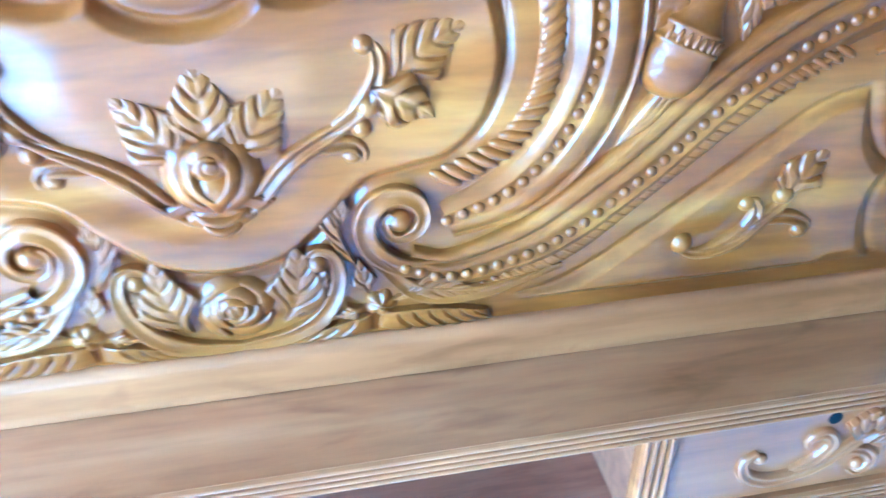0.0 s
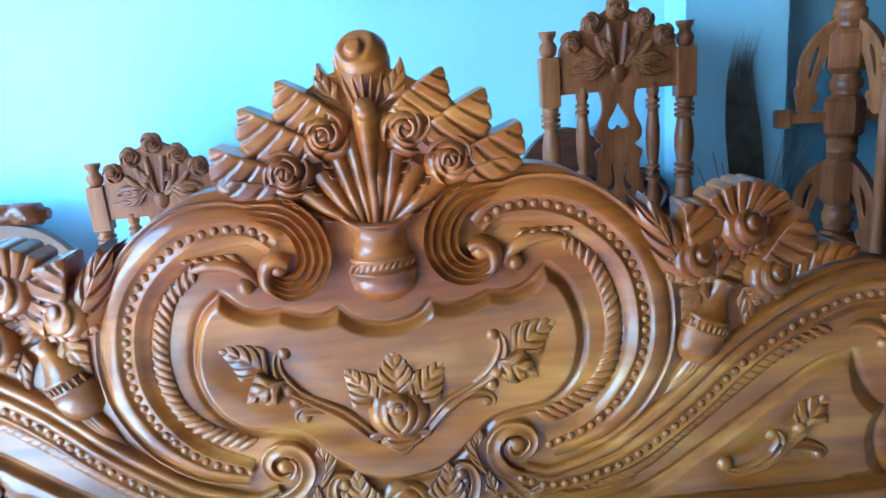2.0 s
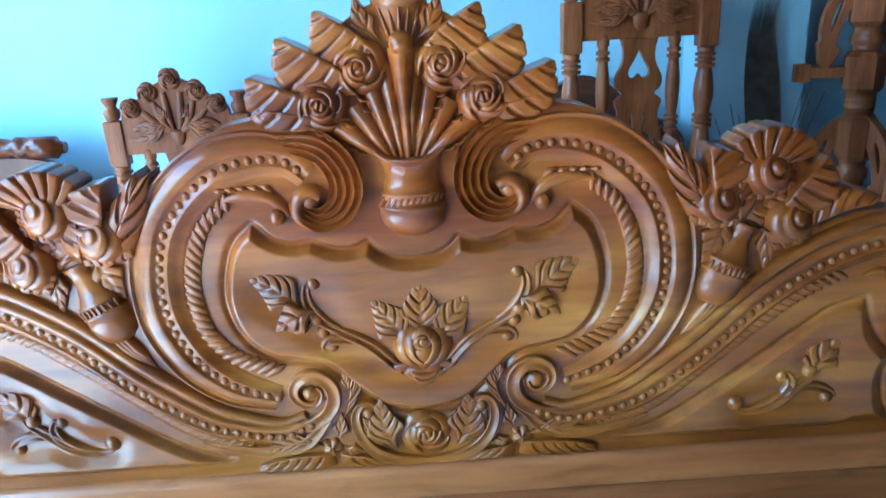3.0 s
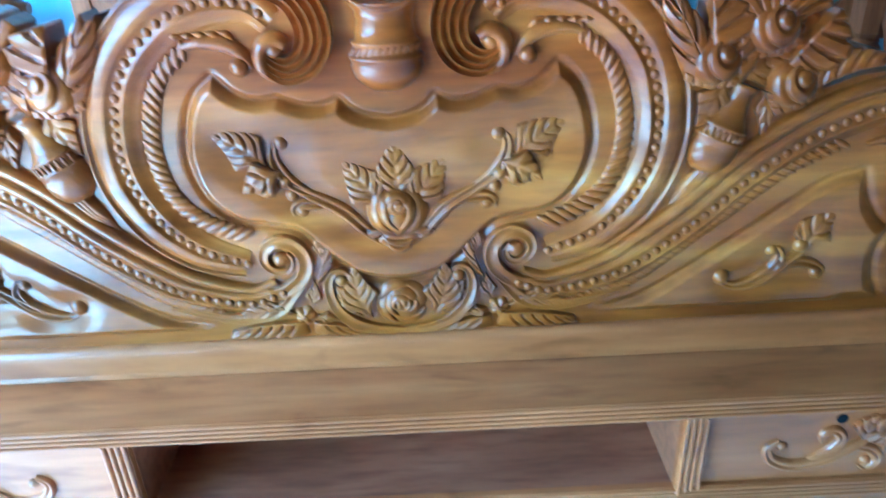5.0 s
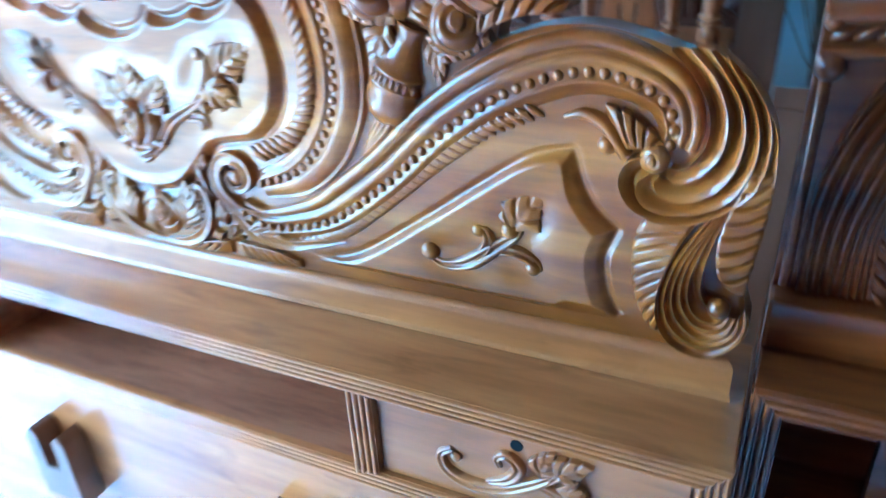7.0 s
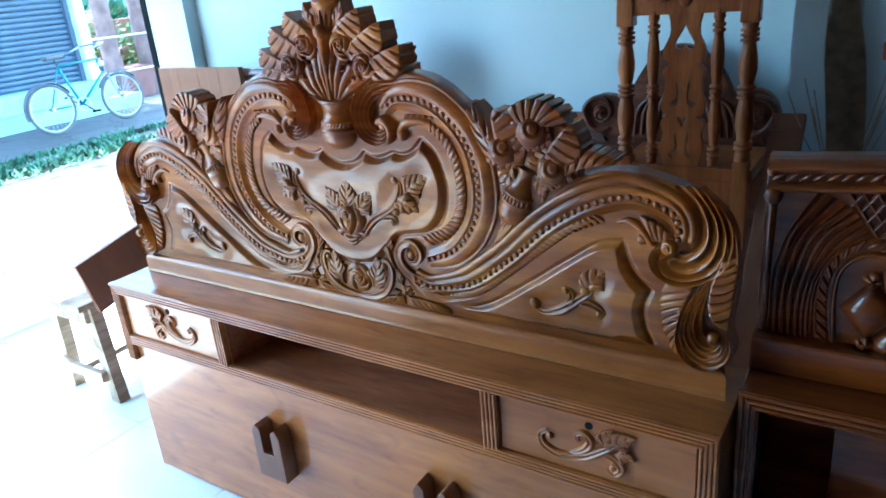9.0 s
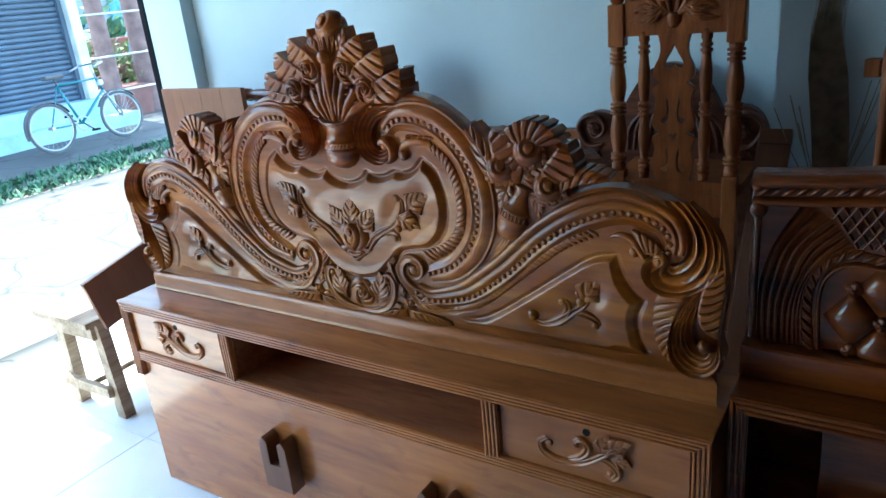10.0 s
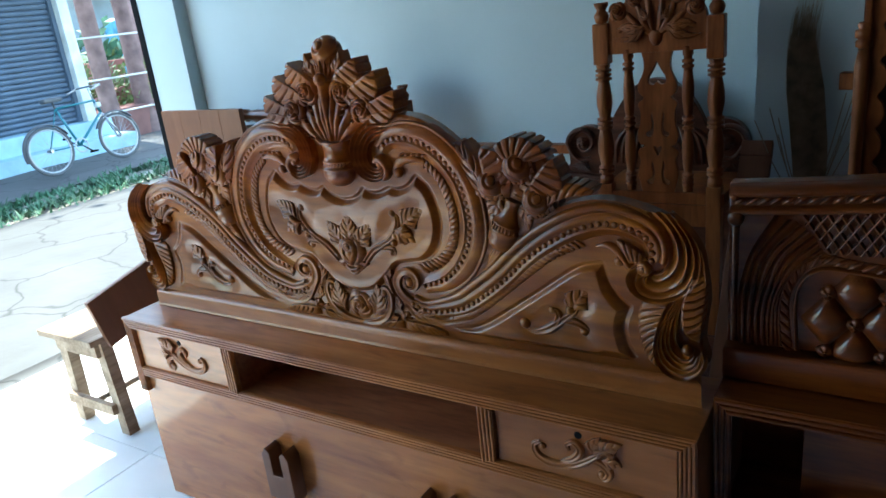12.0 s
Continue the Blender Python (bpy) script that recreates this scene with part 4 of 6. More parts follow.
FEATHER = [
    [(0.846, 1.091), (0.876, 1.052), (0.884, 1.011), (0.877, 0.971), (0.854, 0.943), (0.820, 0.923), (0.785, 0.918), (0.755, 0.930), (0.740, 0.949), (0.737, 0.968), (0.746, 0.985), (0.767, 0.994)],
    [(0.833, 1.097), (0.863, 1.055), (0.873, 1.015), (0.867, 0.979), (0.849, 0.950), (0.819, 0.933), (0.792, 0.928), (0.767, 0.934), (0.756, 0.948), (0.757, 0.962), (0.767, 0.971)],
    [(0.815, 1.105), (0.849, 1.061), (0.859, 1.024), (0.854, 0.988), (0.838, 0.962), (0.815, 0.947), (0.794, 0.945), (0.779, 0.951), (0.774, 0.963), (0.779, 0.971)],
    [(0.795, 1.106), (0.824, 1.078), (0.840, 1.043), (0.840, 1.007), (0.826, 0.982), (0.808, 0.968), (0.794, 0.965), (0.786, 0.970)],
    [(0.777, 1.104), (0.806, 1.076), (0.823, 1.043), (0.823, 1.011), (0.810, 0.988), (0.798, 0.980), (0.790, 0.980)],
]
HANGING = [
    [(0.857, 0.957), (0.830, 0.922), (0.804, 0.877), (0.790, 0.828), (0.793, 0.790), (0.813, 0.762), (0.848, 0.753), (0.878, 0.772), (0.890, 0.800), (0.887, 0.825)],
    [(0.858, 0.953), (0.836, 0.915), (0.815, 0.871), (0.807, 0.829), (0.817, 0.797), (0.844, 0.779), (0.870, 0.790), (0.878, 0.812)],
    [(0.857, 0.950), (0.841, 0.912), (0.827, 0.870), (0.824, 0.835), (0.834, 0.811), (0.855, 0.803), (0.866, 0.814)],
    [(0.857, 0.947), (0.845, 0.908), (0.838, 0.874), (0.837, 0.845), (0.843, 0.828), (0.852, 0.824)],
]


def between(a, b, t):
    """A curve part of the way from one crest to the next."""
    return [tuple(q) for q in spline(a, 14) * (1 - t) + spline(b, 14) * t]


HANGING = [[(x, 0.957 - 1.03 * (0.957 - z)) for x, z in c] for c in HANGING]
HANGING = [HANGING[0], between(HANGING[0], HANGING[1], 0.5), HANGING[1], between(HANGING[1], HANGING[2], 0.5), HANGING[2], HANGING[3]]

for sx in (1, -1):
    me = lozenge(sx)
    band("c_scroll", line_a, PROF_A, [0.55, 0.85, 1, 1, 1, 1, 1, 0.95, 0.8, 0.55], CARVED, head, sx, label="smooth carved scroll band with a rounded rim")
    string(line_a[3:], 0.0168, sx, -0.0082)
    band("s_scroll", line_b, PROF_B, [0.55, 0.7, 0.85, 1, 1, 1, 1, 1, 1, 0.95, 0.8, 0.6], CARVED, head, sx, label="long carved wave band with a rounded rim")
    string(line_b, 0.0168, sx, -0.0082)
    ridge("rope_bed", rope_a[::2], [0.006, 0.013, 0.013, 0.013, 0.008], 0.005, CARVED, head, sx)
    rope(rope_a, 0.0130, sx, -0.0025, me, (0.85, 1.15))
    ridge("rope_bed", rope_b[::2], [0.006, 0.012, 0.012, 0.012, 0.004], 0.005, CARVED, head, sx)
    rope(rope_b, 0.0130, sx, -0.0015, me, (0.8, 0.85))
    # top volute beside the vase
    fan("flute", (0.128, 1.203), [(60, 0.104, 0.068), (95, 0.090, 0.042), (135, 0.074, 0.025), (180, 0.065, 0.018), (225, 0.060, 0.018), (270, 0.055, 0.021), (315, 0.045, 0.021), (345, 0.034, 0.018)], sx, [0.013, 0.020, 0.024, 0.026, 0.024, 0.018], 5, 0.95)
    ridge("volute_hook", [(0.124, 1.196), (0.136, 1.203), (0.150, 1.198), (0.158, 1.183), (0.154, 1.165), (0.140, 1.153), (0.122, 1.149)], [0.009, 0.012, 0.013, 0.012, 0.010, 0.007, 0.002], [0.020, 0.023, 0.024, 0.023, 0.020, 0.014, 0.006], CARVED, head, sx)
    ball("volute_eye", sx * 0.139, 1.192, 0.013, CARVED, head, -0.008, 0.9)
    ridge("tendril", [(0.262, 1.196), (0.232, 1.203), (0.200, 1.198), (0.180, 1.183), (0.172, 1.168)], [0.004, 0.009, 0.011, 0.010, 0.006], [0.006, 0.011, 0.012, 0.012, 0.008], CARVED, head, sx)
    ball("tendril_eye", sx * 0.187, 1.170, 0.0125, CARVED, head, -0.006)
    for i in range(5):
        ridge("serration", [(0.190 + 0.016 * i, 1.203 + 0.002 * i), (0.197 + 0.016 * i, 1.211), (0.210 + 0.016 * i, 1.216 - 0.001 * i)], [0.002, 0.005, 0.001], [0.004, 0.009, 0.003], CARVED, head, sx)
    # lower spiral
    sc = (0.173, 0.885)
    pts = [(sc[0] + r * math.cos(radians(a)), sc[1] + r * math.sin(radians(a))) for a, r in ((-40, 0.084), (-75, 0.060), (-110, 0.046), (-150, 0.038), (170, 0.034), (130, 0.032), (90, 0.031), (50, 0.029), (10, 0.026), (-30, 0.022), (-75, 0.019), (-120, 0.017), (180, 0.014), (130, 0.012))]
    ridge("spiral", pts, [0.007, 0.011, 0.012, 0.012, 0.011, 0.010, 0.008, 0.006, 0.004], [0.007, 0.010, 0.012, 0.014, 0.014, 0.014, 0.014, 0.013, 0.011], CARVED, head, sx, n=90, prof=STRAP)
    ball("spiral_eye", sx * 0.174, 0.885, 0.0125, CARVED, head, -0.003, 0.8)
    ridge("lower_lip", [(0.150, 0.838), (0.190, 0.797), (0.250, 0.786), (0.300, 0.795), (0.352, 0.808)], [0.006, 0.011, 0.010, 0.007, 0.003], [0.010, 0.012, 0.010, 0.008, 0.004], CARVED, head, sx, prof=STRAP)
    # end feather: curled flutes, hanging leaf and its scroll
    flutes("feather", [FEATHER[k] for k in range(5)], [0.012, 0.020, 0.025, 0.027, 0.027, 0.026, 0.020], CARVED, head, sx, 0.0, 0.5, 80, lean=1.7)
    bud("volute_eye", sx * 0.772, 0.988, 0.016, CARVED, head, -0.012, 1.4, 0.1, 0.10, 0.9, "", sx)
    flutes("edge_flute", [[(0.824, 1.108), (0.862, 1.075), (0.886, 1.035), (0.893, 0.990), (0.892, 0.960)], [(0.846, 1.091), (0.876, 1.052), (0.886, 1.011), (0.881, 0.980), (0.874, 0.962)]], [0.012, 0.022, 0.025, 0.024, 0.018], CARVED, head, sx, 0.0, 0.45, 40, lean=1.7)
    halfleaf("leaf", [(0.874, 1.000), (0.866, 0.972), (0.854, 0.938), (0.848, 0.900), (0.852, 0.868), (0.867, 0.842)], [(0.893, 1.000), (0.894, 0.972), (0.893, 0.938), (0.889, 0.902), (0.886, 0.868), (0.882, 0.836)], 9, CARVED, head, sx, -0.003, 0.022, 0.012, -1.3, 0.08, 0.25)
    halfleaf("leaf", [(0.824, 0.922), (0.804, 0.875), (0.792, 0.827), (0.794, 0.787), (0.804, 0.764)], [(0.764, 0.914), (0.756, 0.883), (0.756, 0.846), (0.764, 0.806), (0.780, 0.774), (0.800, 0.760)], 10, CARVED, head, sx, 0.0, 0.015, 0.004, 0.9, 0.10, 0.55)
    flutes("hanging_scroll", HANGING, [0.010, 0.015, 0.018, 0.019, 0.019, 0.019, 0.017], CARVED, head, sx, 0.0, 0.42, 70, lean=0.62, dome=0.02)
    ball("scroll_eye", sx * 0.859, 0.819, 0.013, CARVED, head, -0.016)
    halfleaf("leaf", [(0.738, 0.996), (0.752, 0.998), (0.774, 1.000)], [(0.708, 1.044), (0.738, 1.036), (0.765, 1.018), (0.782, 1.002)], 5, CARVED, head, sx, -0.002, 0.014, 0.004, 0.3, 0.2, 0.3)
    ridge("volute_lip", [(0.740, 0.985), (0.728, 1.004), (0.712, 1.020), (0.690, 1.028), (0.668, 1.022)], [0.008, 0.010, 0.009, 0.007, 0.003], [0.016, 0.016, 0.013, 0.009, 0.004], CARVED, head, sx)
    ball("bud", sx * 0.719, 0.996, 0.011, CARVED, head, -0.006)
    # sprig on the corner panel
    D = 0.0050
    ridge("sprig_stem", [(0.487, 0.812), (0.510, 0.803), (0.545, 0.812), (0.580, 0.838), (0.610, 0.862), (0.620, 0.885)], [0.006, 0.010, 0.014, 0.012, 0.009, 0.006], [0.010, 0.015, 0.018, 0.017, 0.014, 0.010], CARVED, head, sx, D, prof=GROOVED)
    ball("sprig_curl", sx * 0.489, 0.820, 0.014, CARVED, head, D - 0.006)
    ridge("sprig_stem", [(0.535, 0.812), (0.562, 0.826), (0.574, 0.848), (0.568, 0.864), (0.556, 0.862)], [0.005, 0.010, 0.011, 0.009, 0.006], [0.010, 0.015, 0.016, 0.016, 0.010], CARVED, head, sx, D, prof=GROOVED)
    ball("sprig_curl", sx * 0.560, 0.862, 0.010, CARVED, head, D - 0.006)
    ridge("sprig_stem", [(0.575, 0.835), (0.605, 0.840), (0.630, 0.834), (0.643, 0.822), (0.634, 0.812)], [0.005, 0.010, 0.011, 0.009, 0.006], [0.010, 0.015, 0.016, 0.016, 0.010], CARVED, head, sx, D, prof=GROOVED)
    ball("sprig_curl", sx * 0.634, 0.820, 0.011, CARVED, head, D - 0.006)
    leaf("leaf", (0.606, 0.862), (0.650, 0.922), 0.026, CARVED, head, sx, D, 3, 0.10, 0.016, 0.004)
    leaf("leaf", (0.602, 0.866), (0.612, 0.912), 0.011, CARVED, head, sx, D, 3, 0.1, 0.014, 0.004)
    ball("bud", sx * 0.603, 0.868, 0.012, CARVED, head, D - 0.006)
    # side bouquet
    halfleaf("leaf", [(0.436, 1.120), (0.412, 1.158), (0.388, 1.200), (0.366, 1.236)], [(0.400, 1.118), (0.384, 1.152), (0.364, 1.196), (0.352, 1.244)], 4, CARVED, head, sx, -0.004, 0.018, BACK - 0.002, 1.2, 0.14)
    halfleaf("leaf", [(0.430, 1.115), (0.412, 1.158), (0.388, 1.200), (0.368, 1.236)], [(0.452, 1.150), (0.428, 1.186), (0.402, 1.214), (0.372, 1.246)], 4, CARVED, head, sx, -0.004, 0.018, BACK - 0.002, 1.2, 0.14)
    wingleaf((0.440, 1.145), (0.450, 1.226), 0.030, CARVED, head, sx, -0.006, 4, 0.018, BACK - 0.002)
    shell = [(radians(168 - 21 * k)) for k in range(8)]
    halfleaf("leaf", [(0.504 + 0.028 * math.cos(a), 1.188 + 0.028 * math.sin(a)) for a in shell], [(0.507 + 0.074 * math.cos(a), 1.190 + 0.068 * math.sin(a)) for a in shell], 8, CARVED, head, sx, -0.004, 0.018, BACK - 0.002, 0.5, 0.20, 0.2)
    wingleaf((0.530, 1.140), (0.600, 1.180), 0.032, CARVED, head, sx, -0.006, 5, 0.018, BACK - 0.002)
    halfleaf("leaf", [(0.560, 1.104), (0.592, 1.122), (0.628, 1.134), (0.668, 1.138)], [(0.556, 1.142), (0.590, 1.158), (0.630, 1.160), (0.672, 1.148)], 6, CARVED, head, sx, -0.004, 0.018, BACK - 0.002, 1.0, 0.14)
    wingleaf((0.470, 1.120), (0.478, 1.204), 0.016, CARVED, head, sx, -0.002, 3, 0.018, BACK - 0.002)
    for b, t, w, lb in (((0.452, 1.128), (0.420, 1.060), 0.024, 3), ((0.508, 1.118), (0.514, 1.040), 0.015, 3), ((0.472, 1.122), (0.520, 1.150), 0.026, 3), ((0.560, 1.150), (0.492, 1.132), 0.024, 3)):
        leaf("leaf", b, t, w, CARVED, head, sx, 0.002, lb, 0.06, 0.012, 0.012, 0.15)
    for x, z, r, tn in ((0.503, 1.193, 0.036, 0.35), (0.435, 1.153, 0.035, 0.35), (0.542, 1.117, 0.034, 0.35)):
        for k in range(2):
            a = radians(215 + 95 * k + (x - 0.436) * 300)
            leaf("sepal", (x + 0.2 * r * math.cos(a), z + 0.2 * r * math.sin(a)), (x + 1.35 * r * math.cos(a), z + 1.35 * r * math.sin(a)), r * 0.75, CARVED, head, sx, -0.004, 3, 0.0, 0.015, 0.012, 0.10)
        bud("rosebud", sx * x, z, r, CARVED, head, -0.002, 1.6, -0.35, 0.16, 0.95, "round carved rosebud", sx, tn)
    va, vb = Vector((0.436, -0.002, 0.996)), Vector((0.484, -0.002, 1.116))
    lathe("vase", va, vb, [(0.0, 0.016), (0.06, 0.026), (0.16, 0.033), (0.28, 0.0355), (0.37, 0.034), (0.38, 0.036), (0.41, 0.036), (0.42, 0.033), (0.50, 0.031), (0.51, 0.033), (0.54, 0.033), (0.55, 0.030), (0.66, 0.0225), (0.80, 0.0165), (0.90, 0.0155), (0.95, 0.019), (1.0, 0.0215)], CARVED, head, 0.7, 20, "small carved vase with a roped belt", sx)
    for i in range(8):
        u = -0.9 + 1.8 * i / 7
        c = va + (vb - va) * 0.455
        n = Vector((vb.z - va.z, 0, -(vb.x - va.x))).normalized()
        q = c + n * 0.032 * u
        shared("rope_lozenge", me, pose(sx * q.x, -0.004 - 0.0215 * math.sqrt(1 - u * u * 0.9), q.z, 0, sx * 66, 0) @ Matrix.Scale(0.45, 4), head)
    for k in range(3):
        ridge("vase_foot", [(0.441 - 0.008 * k + 0.008, 0.998), (0.424 - 0.006 * k + 0.006, 0.975), (0.398 + 0.002 * k, 0.945 + 0.004 * k)], [0.006, 0.008, 0.002], [0.014, 0.012, 0.003], CARVED, head, sx)
    # sprays of the middle panel
    D = 0.0050
    ridge("spray_stem", [(0.020, 0.905), (0.045, 0.930), (0.075, 0.962), (0.115, 0.985), (0.148, 1.003), (0.163, 1.020)], [0.008, 0.011, 0.012, 0.011, 0.008, 0.005], [0.012, 0.018, 0.020, 0.018, 0.014, 0.010], CARVED, head, sx, D, prof=GROOVED)
    ridge("spray_stem", [(0.100, 0.978), (0.140, 1.004), (0.160, 1.035), (0.160, 1.060), (0.148, 1.072)], [0.004, 0.010, 0.012, 0.010, 0.006], [0.010, 0.016, 0.018, 0.016, 0.010], CARVED, head, sx, D, prof=GROOVED)
    ball("spray_curl", sx * 0.149, 1.066, 0.011, CARVED, head, D - 0.007)
    ridge("spray_stem", [(0.090, 0.968), (0.115, 0.972), (0.135, 0.972), (0.143, 0.960), (0.132, 0.953)], [0.005, 0.010, 0.011, 0.009, 0.006], [0.010, 0.015, 0.016, 0.016, 0.010], CARVED, head, sx, D, prof=GROOVED)
    ball("spray_curl", sx * 0.132, 0.962, 0.010, CARVED, head, D - 0.006)
    leaf("leaf", (0.170, 1.022), (0.246, 1.080), 0.027, CARVED, head, sx, D, 7, 0.10, 0.018, 0.004, 0.22)
    leaf("rosebud", (0.150, 1.026), (0.212, 0.994), 0.024, CARVED, head, sx, D, 3, 0.06, 0.026, 0.004, 0.04, label="pointed carved rosebud")
    ridge("sepal", [(0.156, 1.006), (0.176, 0.992), (0.200, 0.992)], [0.004, 0.010, 0.002], [0.010, 0.018, 0.008], CARVED, head, sx, D)
    ridge("sepal", [(0.164, 1.036), (0.186, 1.028), (0.206, 1.008)], [0.004, 0.009, 0.002], [0.010, 0.017, 0.008], CARVED, head, sx, D)
    ball("berry", sx * 0.150, 1.008, 0.011, CARVED, head, D - 0.008)
    ball("berry", sx * 0.143, 0.988, 0.010, CARVED, head, D - 0.008)
    # acanthus along the foot
    halfleaf("leaf", [(0.150, 0.776), (0.194, 0.776), (0.236, 0.771), (0.268, 0.762)], [(0.146, 0.749), (0.194, 0.748), (0.236, 0.748), (0.272, 0.751)], 7, CARVED, head, sx, -0.001, 0.010, 0.01, 1.6, 0.12, 0.3)
    halfleaf("leaf", [(0.138, 0.774), (0.108, 0.770), (0.076, 0.762), (0.050, 0.755)], [(0.140, 0.749), (0.108, 0.748), (0.076, 0.748), (0.048, 0.748)], 5, CARVED, head, sx, -0.001, 0.010, 0.01, 1.6, 0.12, 0.3)
    leaf("leaf", (0.160, 0.788), (0.262, 0.780), 0.017, CARVED, head, sx, 0.000, 5, 0.14, 0.010, 0.01, 0.2)
    leaf("leaf", (0.140, 0.800), (0.130, 0.846), 0.011, CARVED, head, sx, 0.000, 3, 0.05, 0.010, 0.01)
    leaf("leaf", (0.130, 0.786), (0.100, 0.776), 0.009, CARVED, head, sx, 0.000, 3, 0.05, 0.010, 0.01)
    floret("floret", sx * 0.150, 0.785, 0.019, CARVED, head, 0.000, 0.3)
    ridge("scroll_stem", [(0.000, 0.752), (0.045, 0.757), (0.080, 0.773), (0.101, 0.800), (0.109, 0.832), (0.102, 0.856), (0.086, 0.860), (0.077, 0.848)], [0.004, 0.007, 0.009, 0.010, 0.009, 0.008, 0.006, 0.004], [0.008, 0.010, 0.012, 0.012, 0.012, 0.012, 0.011, 0.007], CARVED, head, sx, prof=STRAP)
    ball("scroll_eye", sx * 0.088, 0.845, 0.010, CARVED, head, -0.003)
    leaf("leaf", (0.046, 0.776), (0.066, 0.872), 0.027, CARVED, head, sx, 0.001, 5, -0.10, 0.013, 0.01, 0.26)
    halfleaf("leaf", [(0.062, 0.780), (0.078, 0.800), (0.087, 0.818), (0.088, 0.836)], [(0.084, 0.782), (0.094, 0.800), (0.099, 0.820), (0.096, 0.838)], 4, CARVED, head, sx, 0.001, 0.010, 0.01, 1.3, 0.15, 0.3)
    halfleaf("leaf", [(0.128, 0.838), (0.120, 0.858), (0.113, 0.880), (0.111, 0.906)], [(0.112, 0.846), (0.102, 0.872), (0.094, 0.892), (0.104, 0.912)], 4, CARVED, head, sx, 0.000, 0.011, 0.01, 1.4, 0.2, 0.35)
    leaf("leaf", (0.114, 0.886), (0.116, 0.926), 0.007, CARVED, head, sx, 0.000, 3, -0.05, 0.010, 0.01)
    # leaves of the top bouquet
    for b, t, w in (((0.085, 1.305), (0.204, 1.330), 0.030), ((0.110, 1.300), (0.190, 1.306), 0.014), ((0.055, 1.345), (0.163, 1.378), 0.030), ((0.030, 1.385), (0.112, 1.410), 0.029)):
        wingleaf(b, t, w, CARVED, head, sx, -0.002, 6 if w > 0.02 else 3, 0.018, BACK - 0.003)
    for x, z, r, tn in ((0.109, 1.322, 0.038, 0.3), (0.054, 1.367, 0.038, 1.1)):
        rose("rose", sx * x, z, r, CARVED, head, -0.006, tn * sx, "open carved rose", 0.85)
    for k, (tx, tz) in enumerate(((0.020, 1.37), (0.042, 1.345), (0.066, 1.318), (0.095, 1.295))):
        ridge("flower_stem", [(0.004 + 0.007 * k, 1.238), (0.008 + 0.010 * k, 1.265 - 0.004 * k), (tx, tz)], [0.005, 0.0115, 0.015], [0.014, 0.022, 0.010], CARVED, head, sx)
        for i in range(5):
            s = 0.25 + 0.15 * i
            x, z = 0.008 + 0.008 * k + (tx - 0.008) * s, 1.245 + (tz - 1.245) * s - 0.006
            if k > 0:
                ridge("serration", [(x, z), (x + 0.010, z + 0.001), (x + 0.016, z + 0.010)], [0.002, 0.004, 0.001], [0.014, 0.016, 0.008], CARVED, head, sx)

# what stands on the axis
D = 0.0050
for t, b, w in (((0.004, 1.064), (0.004, 0.970), 0.029), ((-0.070, 1.038), (-0.012, 0.960), 0.027), ((0.078, 1.038), (0.018, 0.960), 0.027)):
    leaf("leaf", b, t, w, CARVED, head, 1, D, 5, 0.0, 0.019, 0.004, 0.24)
RX, RZ = 0.004, 0.955
leaf("calyx", (RX, 0.952), (RX, 0.886), 0.044, CARVED, head, 1, D, 3, 0.0, 0.018, 0.004, 0.03)
heart = bud("rose", RX, RZ + 0.017, 0.019, CARVED, head, D - 0.020, 1.3, 0.1, 0.14, 0.8, "open carved rose", 1, 0.2)
ball("petal", RX, RZ - 0.006, 0.024, CARVED, heart, D - 0.010, 0.95)
for k in (-1, 1):
    petal("petal", [(0.010, 0.040), (0.036, 0.032), (0.046, 0.002), (0.036, -0.028), (0.008, -0.048)], [(0.006, 0.030), (0.022, 0.022), (0.026, 0.0), (0.018, -0.020), (-0.002, -0.036)], 0.008, 0.024, heart, (RX, RZ), k)
    petal("petal", [(0.010, 0.034), (0.026, 0.018), (0.024, -0.008), (0.000, -0.036)], [(0.004, 0.022), (0.012, 0.010), (0.008, -0.008), (-0.008, -0.026)], 0.020, 0.034, heart, (RX + 0.002 * k, RZ), k)
for w, z, h in ((0.030, -0.046, 0.021), (0.022, -0.058, 0.017)):
    ridge("sepal_cup", [(RX - w, RZ + z + 0.016), (RX - 0.6 * w, RZ + z + 0.003), (RX, RZ + z - 0.003), (RX + 0.6 * w, RZ + z + 0.003), (RX + w, RZ + z + 0.016)], [0.002, 0.006, 0.008, 0.006, 0.002], [0.008, h, h + 0.002, h, 0.008], CARVED, head, 1, D)
rose("rose", 0.0, 0.801, 0.041, CARVED, head, 0.000, 0.4, "open carved rose", 0.42)
lathe("vase", (0.004, -0.002, 1.132), (0.004, -0.002, 1.246), VASE, CARVED, head, 0.75, 28, "carved vase with a roped belt")
ridge("vase_lip", [(-0.042, 1.255), (-0.024, 1.244), (0.004, 1.239), (0.032, 1.244), (0.050, 1.255)], [0.003, 0.005, 0.006, 0.005, 0.003], [0.006, 0.014, 0.018, 0.014, 0.006], CARVED, head, 1, -0.018)
cme = lozenge(1)
for i in range(11):
    u = -0.94 + 1.88 * i / 10
    shared("rope_lozenge", cme, pose(0.004 + 0.0425 * u, -0.002 - 0.0305 * math.sqrt(1 - u * u * 0.95), 1.186, 0, 78, 0) @ Matrix.Scale(0.58, 4), head)
ridge("flower_stem", [(0.003, 1.235), (0.003, 1.30), (0.003, 1.390)], [0.007, 0.012, 0.020], [0.020, 0.026, 0.030], CARVED, head)
ball("seed_head", 0.003, 1.396, 0.016, CARVED, head, -0.022)
